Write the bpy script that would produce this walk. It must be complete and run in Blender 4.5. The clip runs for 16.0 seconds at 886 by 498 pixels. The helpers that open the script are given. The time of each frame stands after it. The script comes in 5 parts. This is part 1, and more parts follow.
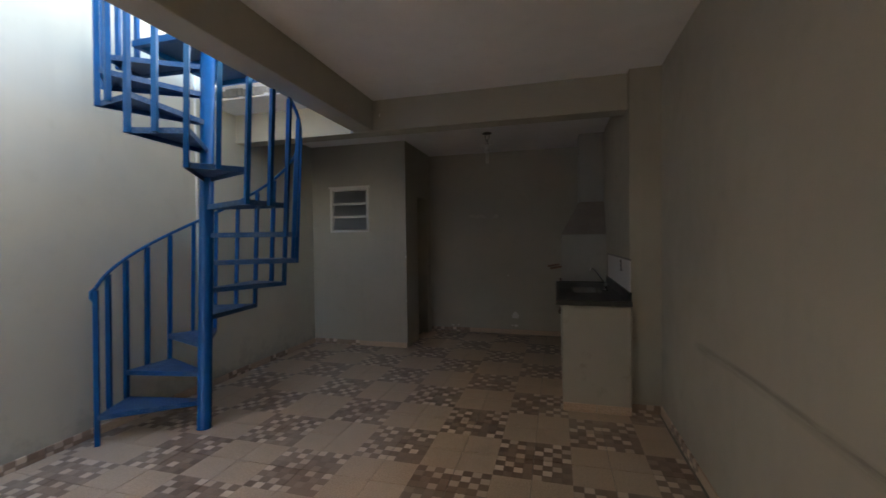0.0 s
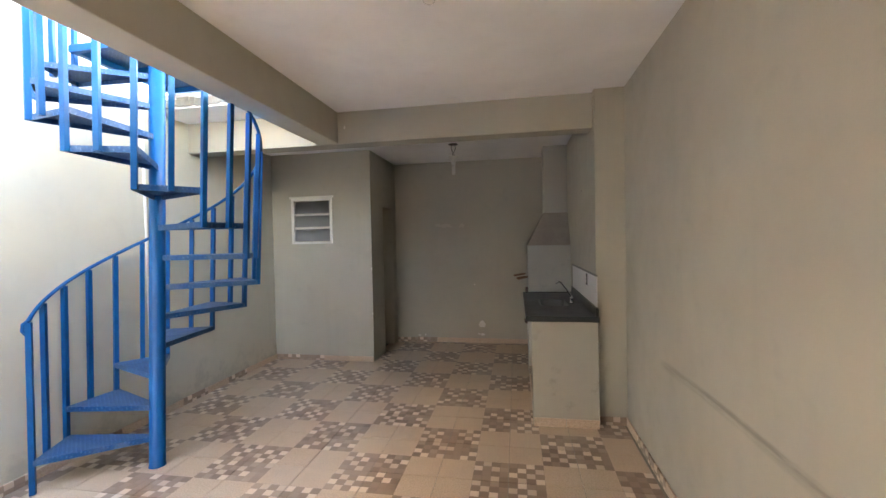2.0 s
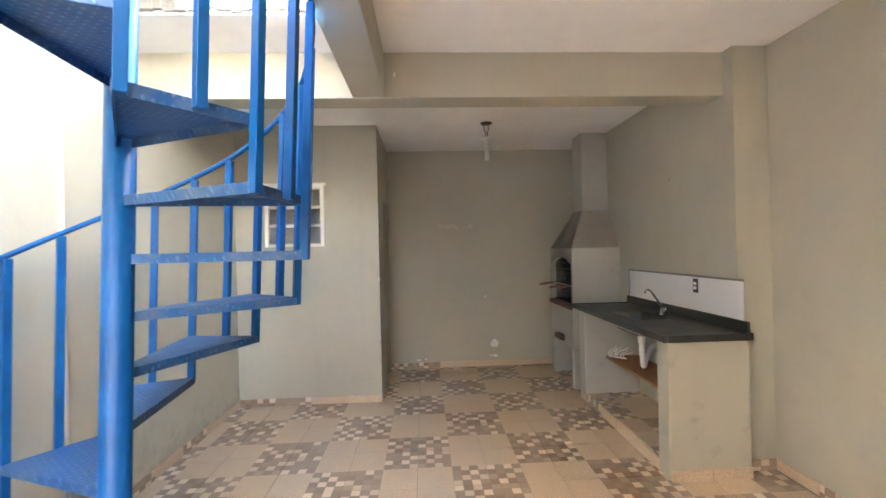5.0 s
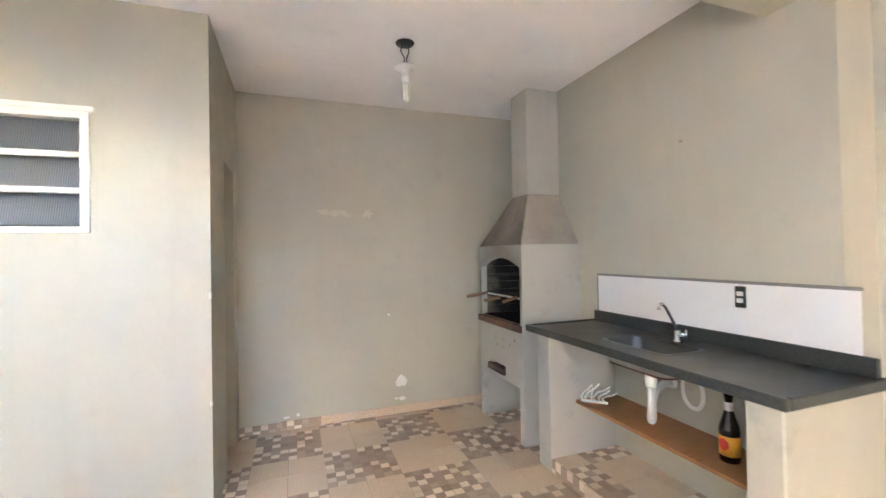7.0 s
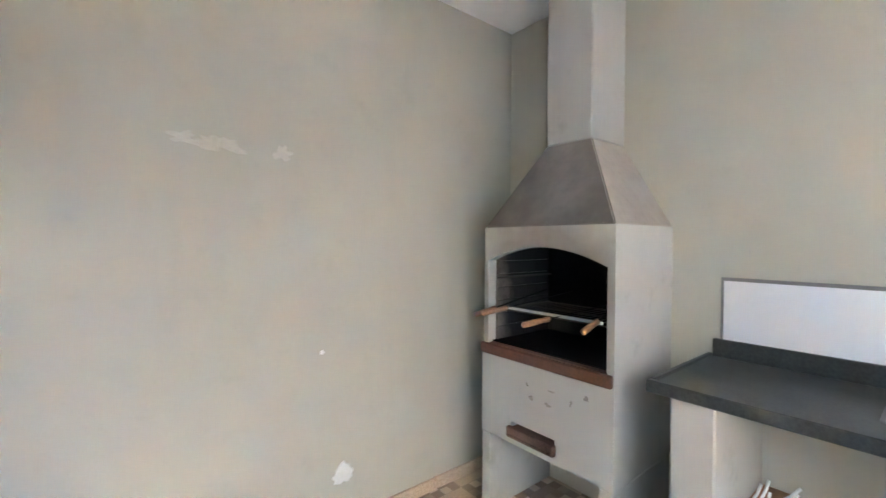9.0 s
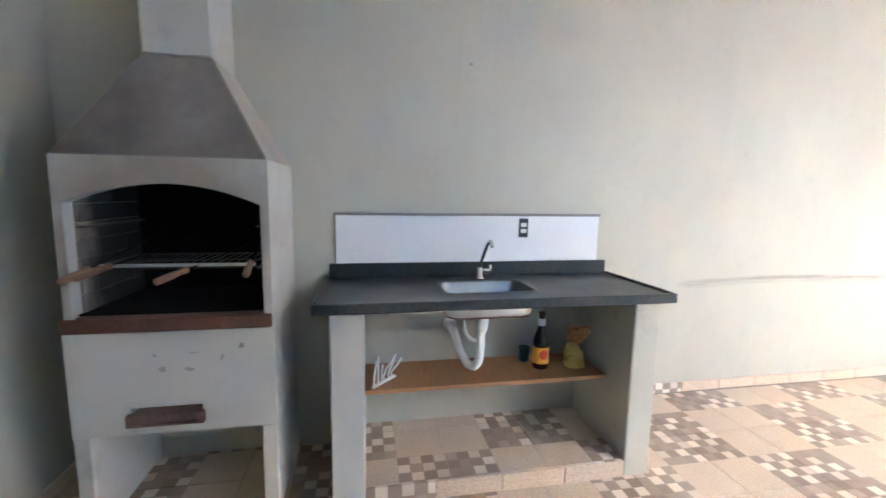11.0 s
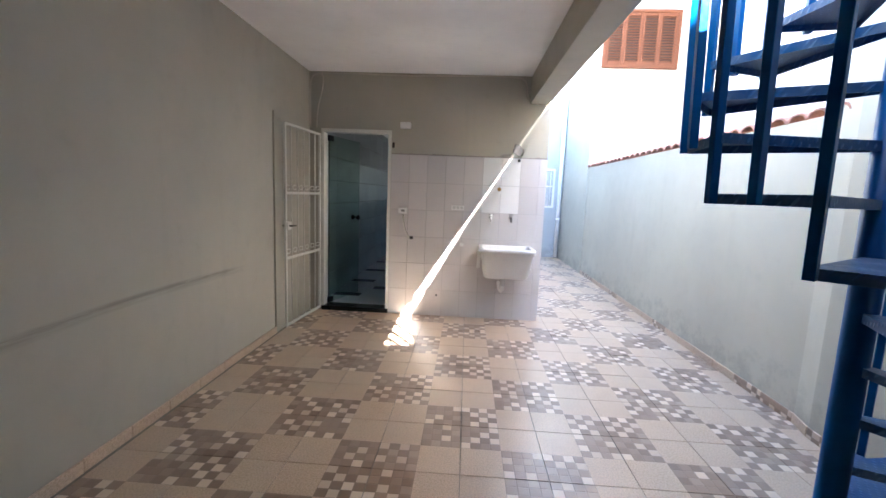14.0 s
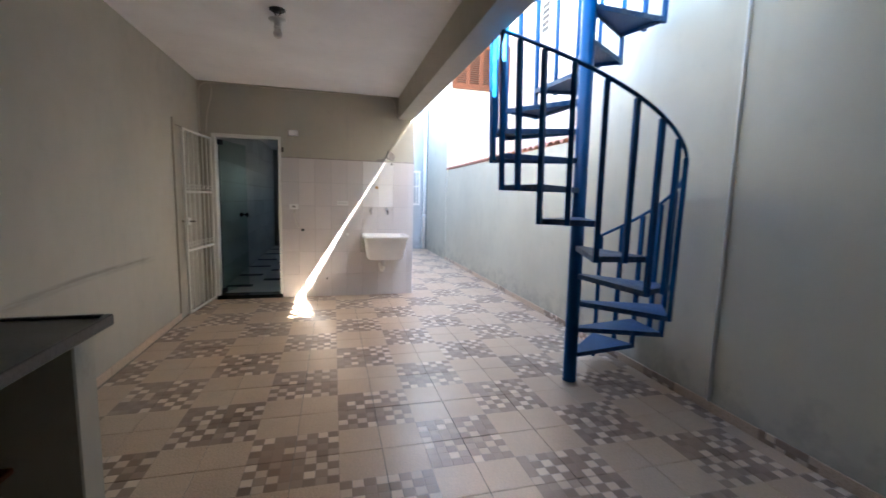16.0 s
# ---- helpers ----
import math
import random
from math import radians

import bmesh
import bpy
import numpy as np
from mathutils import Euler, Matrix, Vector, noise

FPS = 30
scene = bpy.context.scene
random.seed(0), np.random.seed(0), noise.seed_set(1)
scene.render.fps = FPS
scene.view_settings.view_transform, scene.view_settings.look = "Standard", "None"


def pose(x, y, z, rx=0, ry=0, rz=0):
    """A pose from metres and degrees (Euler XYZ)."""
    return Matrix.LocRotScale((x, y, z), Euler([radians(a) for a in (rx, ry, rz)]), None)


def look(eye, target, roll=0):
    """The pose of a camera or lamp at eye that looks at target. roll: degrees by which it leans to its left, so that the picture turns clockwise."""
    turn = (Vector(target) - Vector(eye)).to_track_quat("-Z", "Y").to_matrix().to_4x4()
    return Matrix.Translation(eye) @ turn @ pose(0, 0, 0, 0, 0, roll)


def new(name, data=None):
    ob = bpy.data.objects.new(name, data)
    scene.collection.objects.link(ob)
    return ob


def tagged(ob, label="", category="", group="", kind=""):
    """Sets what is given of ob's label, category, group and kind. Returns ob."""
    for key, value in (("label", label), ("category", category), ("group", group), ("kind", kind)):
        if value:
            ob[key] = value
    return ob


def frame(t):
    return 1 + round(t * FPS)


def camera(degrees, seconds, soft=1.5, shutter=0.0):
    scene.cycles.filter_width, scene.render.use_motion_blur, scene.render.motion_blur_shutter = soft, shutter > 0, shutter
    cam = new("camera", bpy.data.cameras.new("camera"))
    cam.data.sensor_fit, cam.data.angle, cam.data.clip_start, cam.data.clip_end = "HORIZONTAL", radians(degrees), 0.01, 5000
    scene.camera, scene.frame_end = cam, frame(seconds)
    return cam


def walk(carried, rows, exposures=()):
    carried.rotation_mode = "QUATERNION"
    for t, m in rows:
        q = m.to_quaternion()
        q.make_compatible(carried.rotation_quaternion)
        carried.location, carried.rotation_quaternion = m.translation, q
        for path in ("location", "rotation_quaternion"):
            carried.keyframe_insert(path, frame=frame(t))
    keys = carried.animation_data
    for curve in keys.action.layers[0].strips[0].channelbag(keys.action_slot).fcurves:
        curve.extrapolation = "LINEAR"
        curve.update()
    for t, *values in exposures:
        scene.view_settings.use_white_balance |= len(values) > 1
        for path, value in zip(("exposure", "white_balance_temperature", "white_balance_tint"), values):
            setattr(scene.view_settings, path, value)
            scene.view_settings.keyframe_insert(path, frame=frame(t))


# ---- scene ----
cam = camera(93.7, 16.0, shutter=0.3)
PATH = [
    (0, (0.147, 0.601, 1.398), (-0.38, 2.53, 1.358), -0.7),
    (0.5, (0.149, 0.637, 1.417), (-0.192, 2.607, 1.372), -1.0),
    (1, (0.141, 0.647, 1.466), (-0.204, 2.617, 1.42), -1.2),
    (1.5, (0.114, 0.644, 1.519), (-0.236, 2.612, 1.471), -1.3),
    (2, (0.076, 0.643, 1.547), (-0.273, 2.612, 1.502), -1.2),
    (2.5, (-0.018, 0.709, 1.557), (-0.362, 2.679, 1.52), -1.1),
    (3, (-0.179, 0.906, 1.53), (-0.524, 2.875, 1.508), -1.0),
    (3.2, (-0.276, 0.976, 1.523), (-0.62, 2.946, 1.507), -0.9),
    (5.3, (-1.392, 1.766, 1.459), (-1.141, 3.75, 1.464), -1.3),
    (5.5, (-1.428, 1.888, 1.453), (-1.062, 3.854, 1.454), -1.2),
    (6, (-1.504, 2.261, 1.421), (-0.948, 4.182, 1.433), -1.2),
    (6.5, (-1.43, 2.71, 1.394), (-0.805, 4.61, 1.421), -0.95),
    (7, (-1.328, 3.194, 1.391), (-0.651, 5.076, 1.417), -1.05),
    (7.5, (-1.275, 3.665, 1.418), (-0.598, 5.547, 1.419), -0.85),
    (8, (-1.295, 4.165, 1.442), (-0.570, 6.029, 1.425), -1.0),
    (8.2, (-1.298, 4.335, 1.438), (-0.558, 6.193, 1.413), -0.9),
    (10.3, (-1.396, 5.561, 1.295), (0.589, 5.741, 1.137), 0.5),
    (10.5, (-1.431, 5.511, 1.324), (0.558, 5.526, 1.11), 0.4),
    (11, (-1.457, 5.448, 1.333), (0.493, 5.086, 1.073), 0.9),
    (11.5, (-1.485, 5.326, 1.347), (0.361, 4.606, 1.074), 1.0),
    (12, (-1.5, 5.158, 1.368), (0.092, 3.98, 1.087), 1.4),
    (12.5, (-1.453, 5.03, 1.378), (-0.209, 3.49, 1.097), 1.8),
    (13, (-1.31, 4.911, 1.378), (-0.441, 3.131, 1.102), 2.0),
    (13.5, (-1.116, 4.798, 1.398), (-0.682, 2.865, 1.127), 2.1),
    (14, (-0.893, 4.788, 1.44), (-0.787, 2.809, 1.175), 2.3),
    (14.5, (-0.724, 4.959, 1.446), (-0.767, 2.976, 1.19), 2.2),
    (15, (-0.686, 5.267, 1.449), (-0.785, 3.286, 1.192), 1.6),
    (15.5, (-0.671, 5.564, 1.412), (-0.894, 3.592, 1.165), 1.2),
    (16, (-0.669, 5.875, 1.369), (-1.177, 3.955, 1.133), 1.5),
]
walk(cam, [(t, look(eye, target, roll)) for t, eye, target, roll in PATH], exposures=[(0.0, 3.65, 7000, 10), (0.5, 4.75, 7100, 10), (1.2, 5.53, 7100, 10), (2.0, 5.65, 7150, 10), (3.2, 5.53, 7300, 10), (5.5, 6.7, 7550, 10), (6.0, 6.95, 7500, 10), (6.5, 7.25, 7100, 10), (7.0, 7.47, 6850, 10), (7.5, 7.46, 6600, 10), (8.0, 7.72, 6450, 10), (10.5, 7.8, 5950, 3), (11.0, 7.42, 5700, 8), (11.5, 7.12, 5500, 8), (12.5, 6.05, 5500, 8), (13.5, 5.2, 5850, 9), (14.5, 4.66, 6050, 9), (16.0, 4.6, 6250, 9)])

# ---- world, sun, exposure ----
XR, XC, XL, XS = 0.945, 0.713, -3.113, -1.745
YB, YF, YK = 6.80, 0.0, 5.70
ZC = 2.742
ZK = 2.704
BEAM_Y, BEAM_Z, PIL_Y = 4.27, 2.455, 4.20
SUN_WAY = Vector((0.635, -0.984, -1.0)).normalized()

world = bpy.data.worlds.new("sky")
scene.world = world
world.use_nodes = True
wn = world.node_tree
sky = wn.nodes.new("ShaderNodeTexSky")
sky.sky_type = "NISHITA"
sky.sun_disc = False
sky.sun_elevation = math.asin(-SUN_WAY.z)
sky.sun_rotation = math.atan2(-SUN_WAY.x, -SUN_WAY.y)
sky.air_density, sky.dust_density, sky.ozone_density = 1.0, 0.9, 1.2
wn.links.new(sky.outputs[0], wn.nodes["Background"].inputs[0])
wn.nodes["Background"].inputs[1].default_value = 0.10

sun = new("sun", bpy.data.lights.new("sun", "SUN"))
sun.data.energy = 5.0
sun.data.angle = radians(0.5)
sun.data.color = (1.0, 0.94, 0.85)
sun.matrix_world = look((0, 0, 10), Vector((0, 0, 10)) + SUN_WAY)


# ---- materials ----
class Mat:
    """A node material under construction, with short ways to add and link nodes."""

    def __init__(self, name, rough=0.6, metal=0.0):
        self.m = bpy.data.materials.new(name)
        self.m.use_nodes = True
        self.t = self.m.node_tree
        self.b = self.t.nodes["Principled BSDF"]
        self.b.inputs["Roughness"].default_value = rough
        self.b.inputs["Metallic"].default_value = metal

    def node(self, kind, **props):
        n = self.t.nodes.new(kind)
        for k, v in props.items():
            setattr(n, k, v)
        return n

    def put(self, sock, value):
        if isinstance(value, bpy.types.NodeSocket):
            self.t.links.new(value, sock)
        else:
            sock.default_value = value

    def math(self, op, a, b=0.0, c=0.0):
        n = self.node("ShaderNodeMath", operation=op)
        for i, v in enumerate((a, b, c)):
            self.put(n.inputs[i], v)
        return n.outputs[0]

    def mix(self, f, a, b, blend="MIX"):
        n = self.node("ShaderNodeMix", data_type="RGBA", blend_type=blend)
        self.put(n.inputs[0], f)
        for i, v in ((6, a), (7, b)):
            self.put(n.inputs[i], v if isinstance(v, bpy.types.NodeSocket) else (*v, 1.0))
        return n.outputs[2]

    def noise(self, scale, detail=4.0, coords="Object", rough=0.55, stretch=None):
        n = self.node("ShaderNodeTexNoise")
        n.inputs["Scale"].default_value = scale
        n.inputs["Detail"].default_value = detail
        n.inputs["Roughness"].default_value = rough
        c = self.coords(coords)
        if stretch:
            mp = self.node("ShaderNodeMapping")
            mp.inputs["Scale"].default_value = stretch
            self.put(mp.inputs[0], c)
            c = mp.outputs[0]
        self.put(n.inputs["Vector"], c)
        return n.outputs[0]

    def coords(self, kind="Object"):
        if kind == "World":
            return self.node("ShaderNodeNewGeometry").outputs["Position"]
        return self.node("ShaderNodeTexCoord").outputs[kind]

    def ramp(self, v, lo, hi, a=0.0, b=1.0):
        n = self.node("ShaderNodeMapRange")
        n.inputs[1].default_value, n.inputs[2].default_value = lo, hi
        n.inputs[3].default_value, n.inputs[4].default_value = a, b
        self.put(n.inputs[0], v)
        return n.outputs[0]

    def random(self):
        return self.node("ShaderNodeObjectInfo").outputs["Random"]

    def colour(self, c):
        self.put(self.b.inputs["Base Color"], c if isinstance(c, bpy.types.NodeSocket) else (*c, 1.0))

    def rough(self, v):
        self.put(self.b.inputs["Roughness"], v)

    def bump(self, v, depth=0.002, strength=0.6):
        n = self.node("ShaderNodeBump")
        n.inputs["Strength"].default_value = strength
        n.inputs["Distance"].default_value = depth
        self.put(n.inputs["Height"], v)
        self.put(self.b.inputs["Normal"], n.outputs[0])


def plain(name, colour, rough=0.5, metal=0.0, spread=0.12, scale=18.0, depth=0.0006):
    """A simple surface with a little variation at two scales and a fine relief."""
    m = Mat(name, rough, metal)
    big, fine = m.noise(scale * 0.2, 3, "World"), m.noise(scale * 4, 5, "World")
    dark = [c * (1 - spread) for c in colour]
    lite = [min(1.0, c * (1 + spread)) for c in colour]
    v = m.math("ADD", m.math("MULTIPLY", big, 0.6), m.math("MULTIPLY", fine, 0.4))
    m.colour(m.mix(m.ramp(v, 0.35, 0.65), dark, lite))
    m.rough(m.ramp(fine, 0.3, 0.7, max(0.02, rough - 0.05), min(1.0, rough + 0.06)))
    if depth:
        m.bump(fine, depth, 0.5)
    return m.m


def scuffed(m, c, y0, y1, z0, rise, colour):
    """A long smeared rub that bows up between two places along a wall, broad and soft below, with a thin dark upper edge."""
    xyz = m.node("ShaderNodeSeparateXYZ")
    m.put(xyz.inputs[0], m.coords("World"))
    y, z = xyz.outputs[1], xyz.outputs[2]
    bow = m.math("SINE", m.ramp(y, y0, y1, 0.0, math.pi))
    wander = m.math("MULTIPLY", m.math("SUBTRACT", m.noise(2.5, 3, "World"), 0.5), 0.02)
    d = m.math("SUBTRACT", z, m.math("ADD", m.math("ADD", m.math("MULTIPLY", bow, rise), z0), wander))
    ends = m.math("MULTIPLY", m.ramp(y, y0 - 0.05, y0 + 0.35), m.ramp(y, y1, y1 - 0.12))
    rub = m.ramp(m.noise(5, 6, "World", 0.7, (1.0, 0.5, 9.0)), 0.34, 0.6)
    below = m.math("MULTIPLY", m.ramp(d, -0.055, -0.012), m.ramp(d, 0.016, -0.008))
    edge = m.math("MULTIPLY", m.ramp(d, -0.013, -0.004), m.ramp(d, 0.009, 0.001))
    f = m.math("MULTIPLY", ends, m.math("ADD", m.math("MULTIPLY", m.math("MULTIPLY", below, rub), 0.5), m.math("MULTIPLY", edge, m.ramp(rub, 0.0, 1.0, 0.02, 0.14))))
    return m.mix(f, c, colour)


def browned(m, c, y0, z0, r0, r1):
    """Brown smoke smeared round a mouth, thickest at its rim and patchy further out."""
    xyz = m.node("ShaderNodeSeparateXYZ")
    m.put(xyz.inputs[0], m.coords("World"))
    dy, dz = m.math("SUBTRACT", xyz.outputs[1], y0), m.math("SUBTRACT", xyz.outputs[2], z0)
    d = m.math("SQRT", m.math("ADD", m.math("MULTIPLY", dy, dy), m.math("MULTIPLY", dz, dz)))
    d = m.math("ADD", d, m.math("MULTIPLY", m.math("SUBTRACT", m.noise(9, 5, "World"), 0.5), 0.16))
    nrm = m.node("ShaderNodeSeparateXYZ")
    m.put(nrm.inputs[0], m.node("ShaderNodeNewGeometry").outputs["Normal"])
    front = m.ramp(nrm.outputs[0], -0.3, -0.7)
    return m.mix(m.math("MULTIPLY", front, m.ramp(d, r0, r1, 0.65, 0.08)), c, (0.15, 0.11, 0.078))


def paint(name, colour, dirt=(0.2, 0.19, 0.16), dirt_amount=0.0, damp=0.0, rough=0.62, scuff=None, smoke=None):
    """Rolled wall paint: faint clouds, roller grain, a few scuffs, and mould near the foot where damp is given."""
    m = Mat(name, rough)
    cloud, fine, grain = m.noise(0.9, 4, "World"), m.noise(7, 5, "World"), m.noise(160, 3, "World")
    streak = m.noise(2.2, 4, "World", stretch=(3.0, 3.0, 0.35))
    c = m.mix(m.ramp(cloud, 0.35, 0.65), [v * 0.93 for v in colour], [v * 1.05 for v in colour])
    c = m.mix(m.ramp(streak, 0.56, 0.78, 0.0, 0.25), c, [v * 0.8 for v in colour])
    if dirt_amount:
        c = m.mix(m.ramp(fine, 0.60, 0.78, 0.0, dirt_amount), c, dirt)
    if damp:
        z = m.node("ShaderNodeSeparateXYZ")
        m.put(z.inputs[0], m.coords("World"))
        low = m.ramp(z.outputs[2], 0.05, 0.75, 1.0, 0.0)
        spots = m.ramp(m.math("MULTIPLY", m.noise(5, 7, "World", 0.7), m.math("ADD", low, 0.35)), 0.52, 0.72)
        c = m.mix(m.math("MULTIPLY", spots, damp), c, (0.10, 0.11, 0.09))
    if smoke:
        c = browned(m, c, *smoke)
    if scuff:
        c = scuffed(m, c, *scuff)
    m.colour(c)
    m.rough(m.ramp(fine, 0.3, 0.7, rough - 0.1, rough + 0.12))
    m.bump(m.math("ADD", m.math("MULTIPLY", grain, 0.35), m.math("MULTIPLY", fine, 0.9)), 0.0022, 0.55)
    return m.m


GREIGE = (0.452, 0.424, 0.345)
wall_paint = paint("greige_paint", GREIGE, dirt_amount=0.10)
smoked_paint = paint("smoked_masonry_paint", (0.43, 0.415, 0.375), (0.17, 0.17, 0.13), 0.3, smoke=(6.16, 1.13, 0.30, 0.46))
scuffed_paint = paint("scuffed_greige_paint", GREIGE, dirt_amount=0.10, scuff=(1.42, 3.42, 0.770, 0.030, (0.15, 0.13, 0.105)))
yard_paint = paint("yard_paint", (0.555, 0.53, 0.437), dirt_amount=0.08, damp=0.24)
white_paint = paint("ceiling_paint", (0.90, 0.893, 0.895), dirt_amount=0.03, rough=0.75)
house_paint = paint("house_paint", (0.38, 0.395, 0.395), dirt_amount=0.1, damp=0.3)
cream_paint = paint("cream_paint", (0.62, 0.49, 0.385), dirt_amount=0.06)
bbq_paint = paint("masonry_paint", (0.43, 0.415, 0.375), (0.17, 0.17, 0.13), 0.3)
grout = plain("grout", (0.30, 0.27, 0.23), 0.9, scale=40)
concrete = plain("concrete", (0.33, 0.30, 0.27), 0.9, spread=0.3, scale=14, depth=0.004)
white_metal = plain("white_enamel", (0.74, 0.72, 0.66), 0.38, spread=0.06)
white_plastic = plain("white_plastic", (0.78, 0.77, 0.74), 0.35, spread=0.05)
chrome = plain("chrome", (0.66, 0.66, 0.66), 0.16, 1.0, spread=0.05, depth=0)
steel = plain("stainless_steel", (0.60, 0.60, 0.60), 0.34, 1.0, spread=0.06, scale=8, depth=0)
black_plastic = plain("black_plastic", (0.02, 0.02, 0.02), 0.4)
dark_metal = plain("dark_metal", (0.05, 0.040, 0.033), 0.7, 0.2, spread=0.4)
cable_white = plain("cable_white", (0.62, 0.60, 0.54), 0.5)
brass = plain("brass", (0.45, 0.27, 0.10), 0.35, 0.9, spread=0.3)
clay = plain("clay_tile", (0.42, 0.21, 0.155), 0.85, spread=0.35, scale=12, depth=0.003)
black_stone = plain("black_granite", (0.012, 0.012, 0.013), 0.25, spread=0.5, scale=60)
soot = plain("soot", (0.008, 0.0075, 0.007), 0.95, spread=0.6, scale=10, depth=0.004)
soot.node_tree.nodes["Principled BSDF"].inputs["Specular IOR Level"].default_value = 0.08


def make_stone():
    """Dark grey speckled worktop with a satin polish."""
    m = Mat("grey_granite", 0.3)
    m.b.inputs["Specular IOR Level"].default_value = 0.32
    v = m.node("ShaderNodeTexVoronoi")
    v.inputs["Scale"].default_value = 320
    m.put(v.inputs["Vector"], m.coords("World"))
    g = m.noise(90, 6, "World")
    c = m.mix(m.ramp(g, 0.35, 0.7), (0.030, 0.031, 0.029), (0.054, 0.056, 0.051))
    c = m.mix(m.ramp(v.outputs["Distance"], 0.0, 0.22, 0.14, 0.0), c, (0.14, 0.14, 0.13))
    m.colour(c)
    m.rough(m.ramp(m.noise(6, 4, "World"), 0.3, 0.7, 0.29, 0.36))
    return m.m


def make_blue():
    """Glossy blue enamel on steel, brushed on by hand, worn and dusty in places."""
    m = Mat("blue_enamel", 0.32)
    m.b.inputs["Specular IOR Level"].default_value = 0.2
    fine, big = m.noise(40, 5, "World"), m.noise(4, 5, "World")
    c = m.mix(m.ramp(big, 0.35, 0.65), (0.0003, 0.056, 0.175), (0.0005, 0.080, 0.245))
    c = m.mix(m.ramp(fine, 0.62, 0.80, 0.0, 0.35), c, (0.03, 0.12, 0.30))
    m.colour(c)
    m.rough(m.ramp(fine, 0.3, 0.7, 0.29, 0.45))
    m.bump(fine, 0.0012, 0.5)
    return m.m


def make_tread():
    """Blue enamel with the raised diamonds of chequer plate, dusty on the walked faces."""
    m = Mat("blue_chequer_plate", 0.36)
    m.b.inputs["Specular IOR Level"].default_value = 0.25
    waves = []
    for turn in (0.8, -0.8):
        mp = m.node("ShaderNodeMapping")
        mp.inputs["Rotation"].default_value = (0.55, 0.45, turn)
        m.put(mp.inputs[0], m.coords("World"))
        w = m.node("ShaderNodeTexWave")
        w.inputs["Scale"].default_value = 14
        w.inputs["Distortion"].default_value = 0.6
        m.put(w.inputs[0], mp.outputs[0])
        waves.append(w.outputs["Fac"])
    plate = m.ramp(m.math("MULTIPLY", waves[0], waves[1]), 0.45, 0.75)
    dust = m.ramp(m.noise(9, 6, "World"), 0.40, 0.66, 0.05, 0.5)
    c = m.mix(plate, (0.0004, 0.056, 0.170), (0.0008, 0.076, 0.225))
    worn = m.math("MULTIPLY", m.ramp(plate, 0.6, 1.0), m.ramp(m.noise(16, 5, "World"), 0.44, 0.66, 0.0, 0.4))
    c = m.mix(worn, c, (0.20, 0.30, 0.42))
    c = m.mix(dust, c, (0.13, 0.17, 0.23))
    m.colour(c)
    m.rough(m.ramp(dust, 0.0, 0.5, 0.32, 0.55))
    m.bump(plate, 0.0025, 0.8)
    return m.m


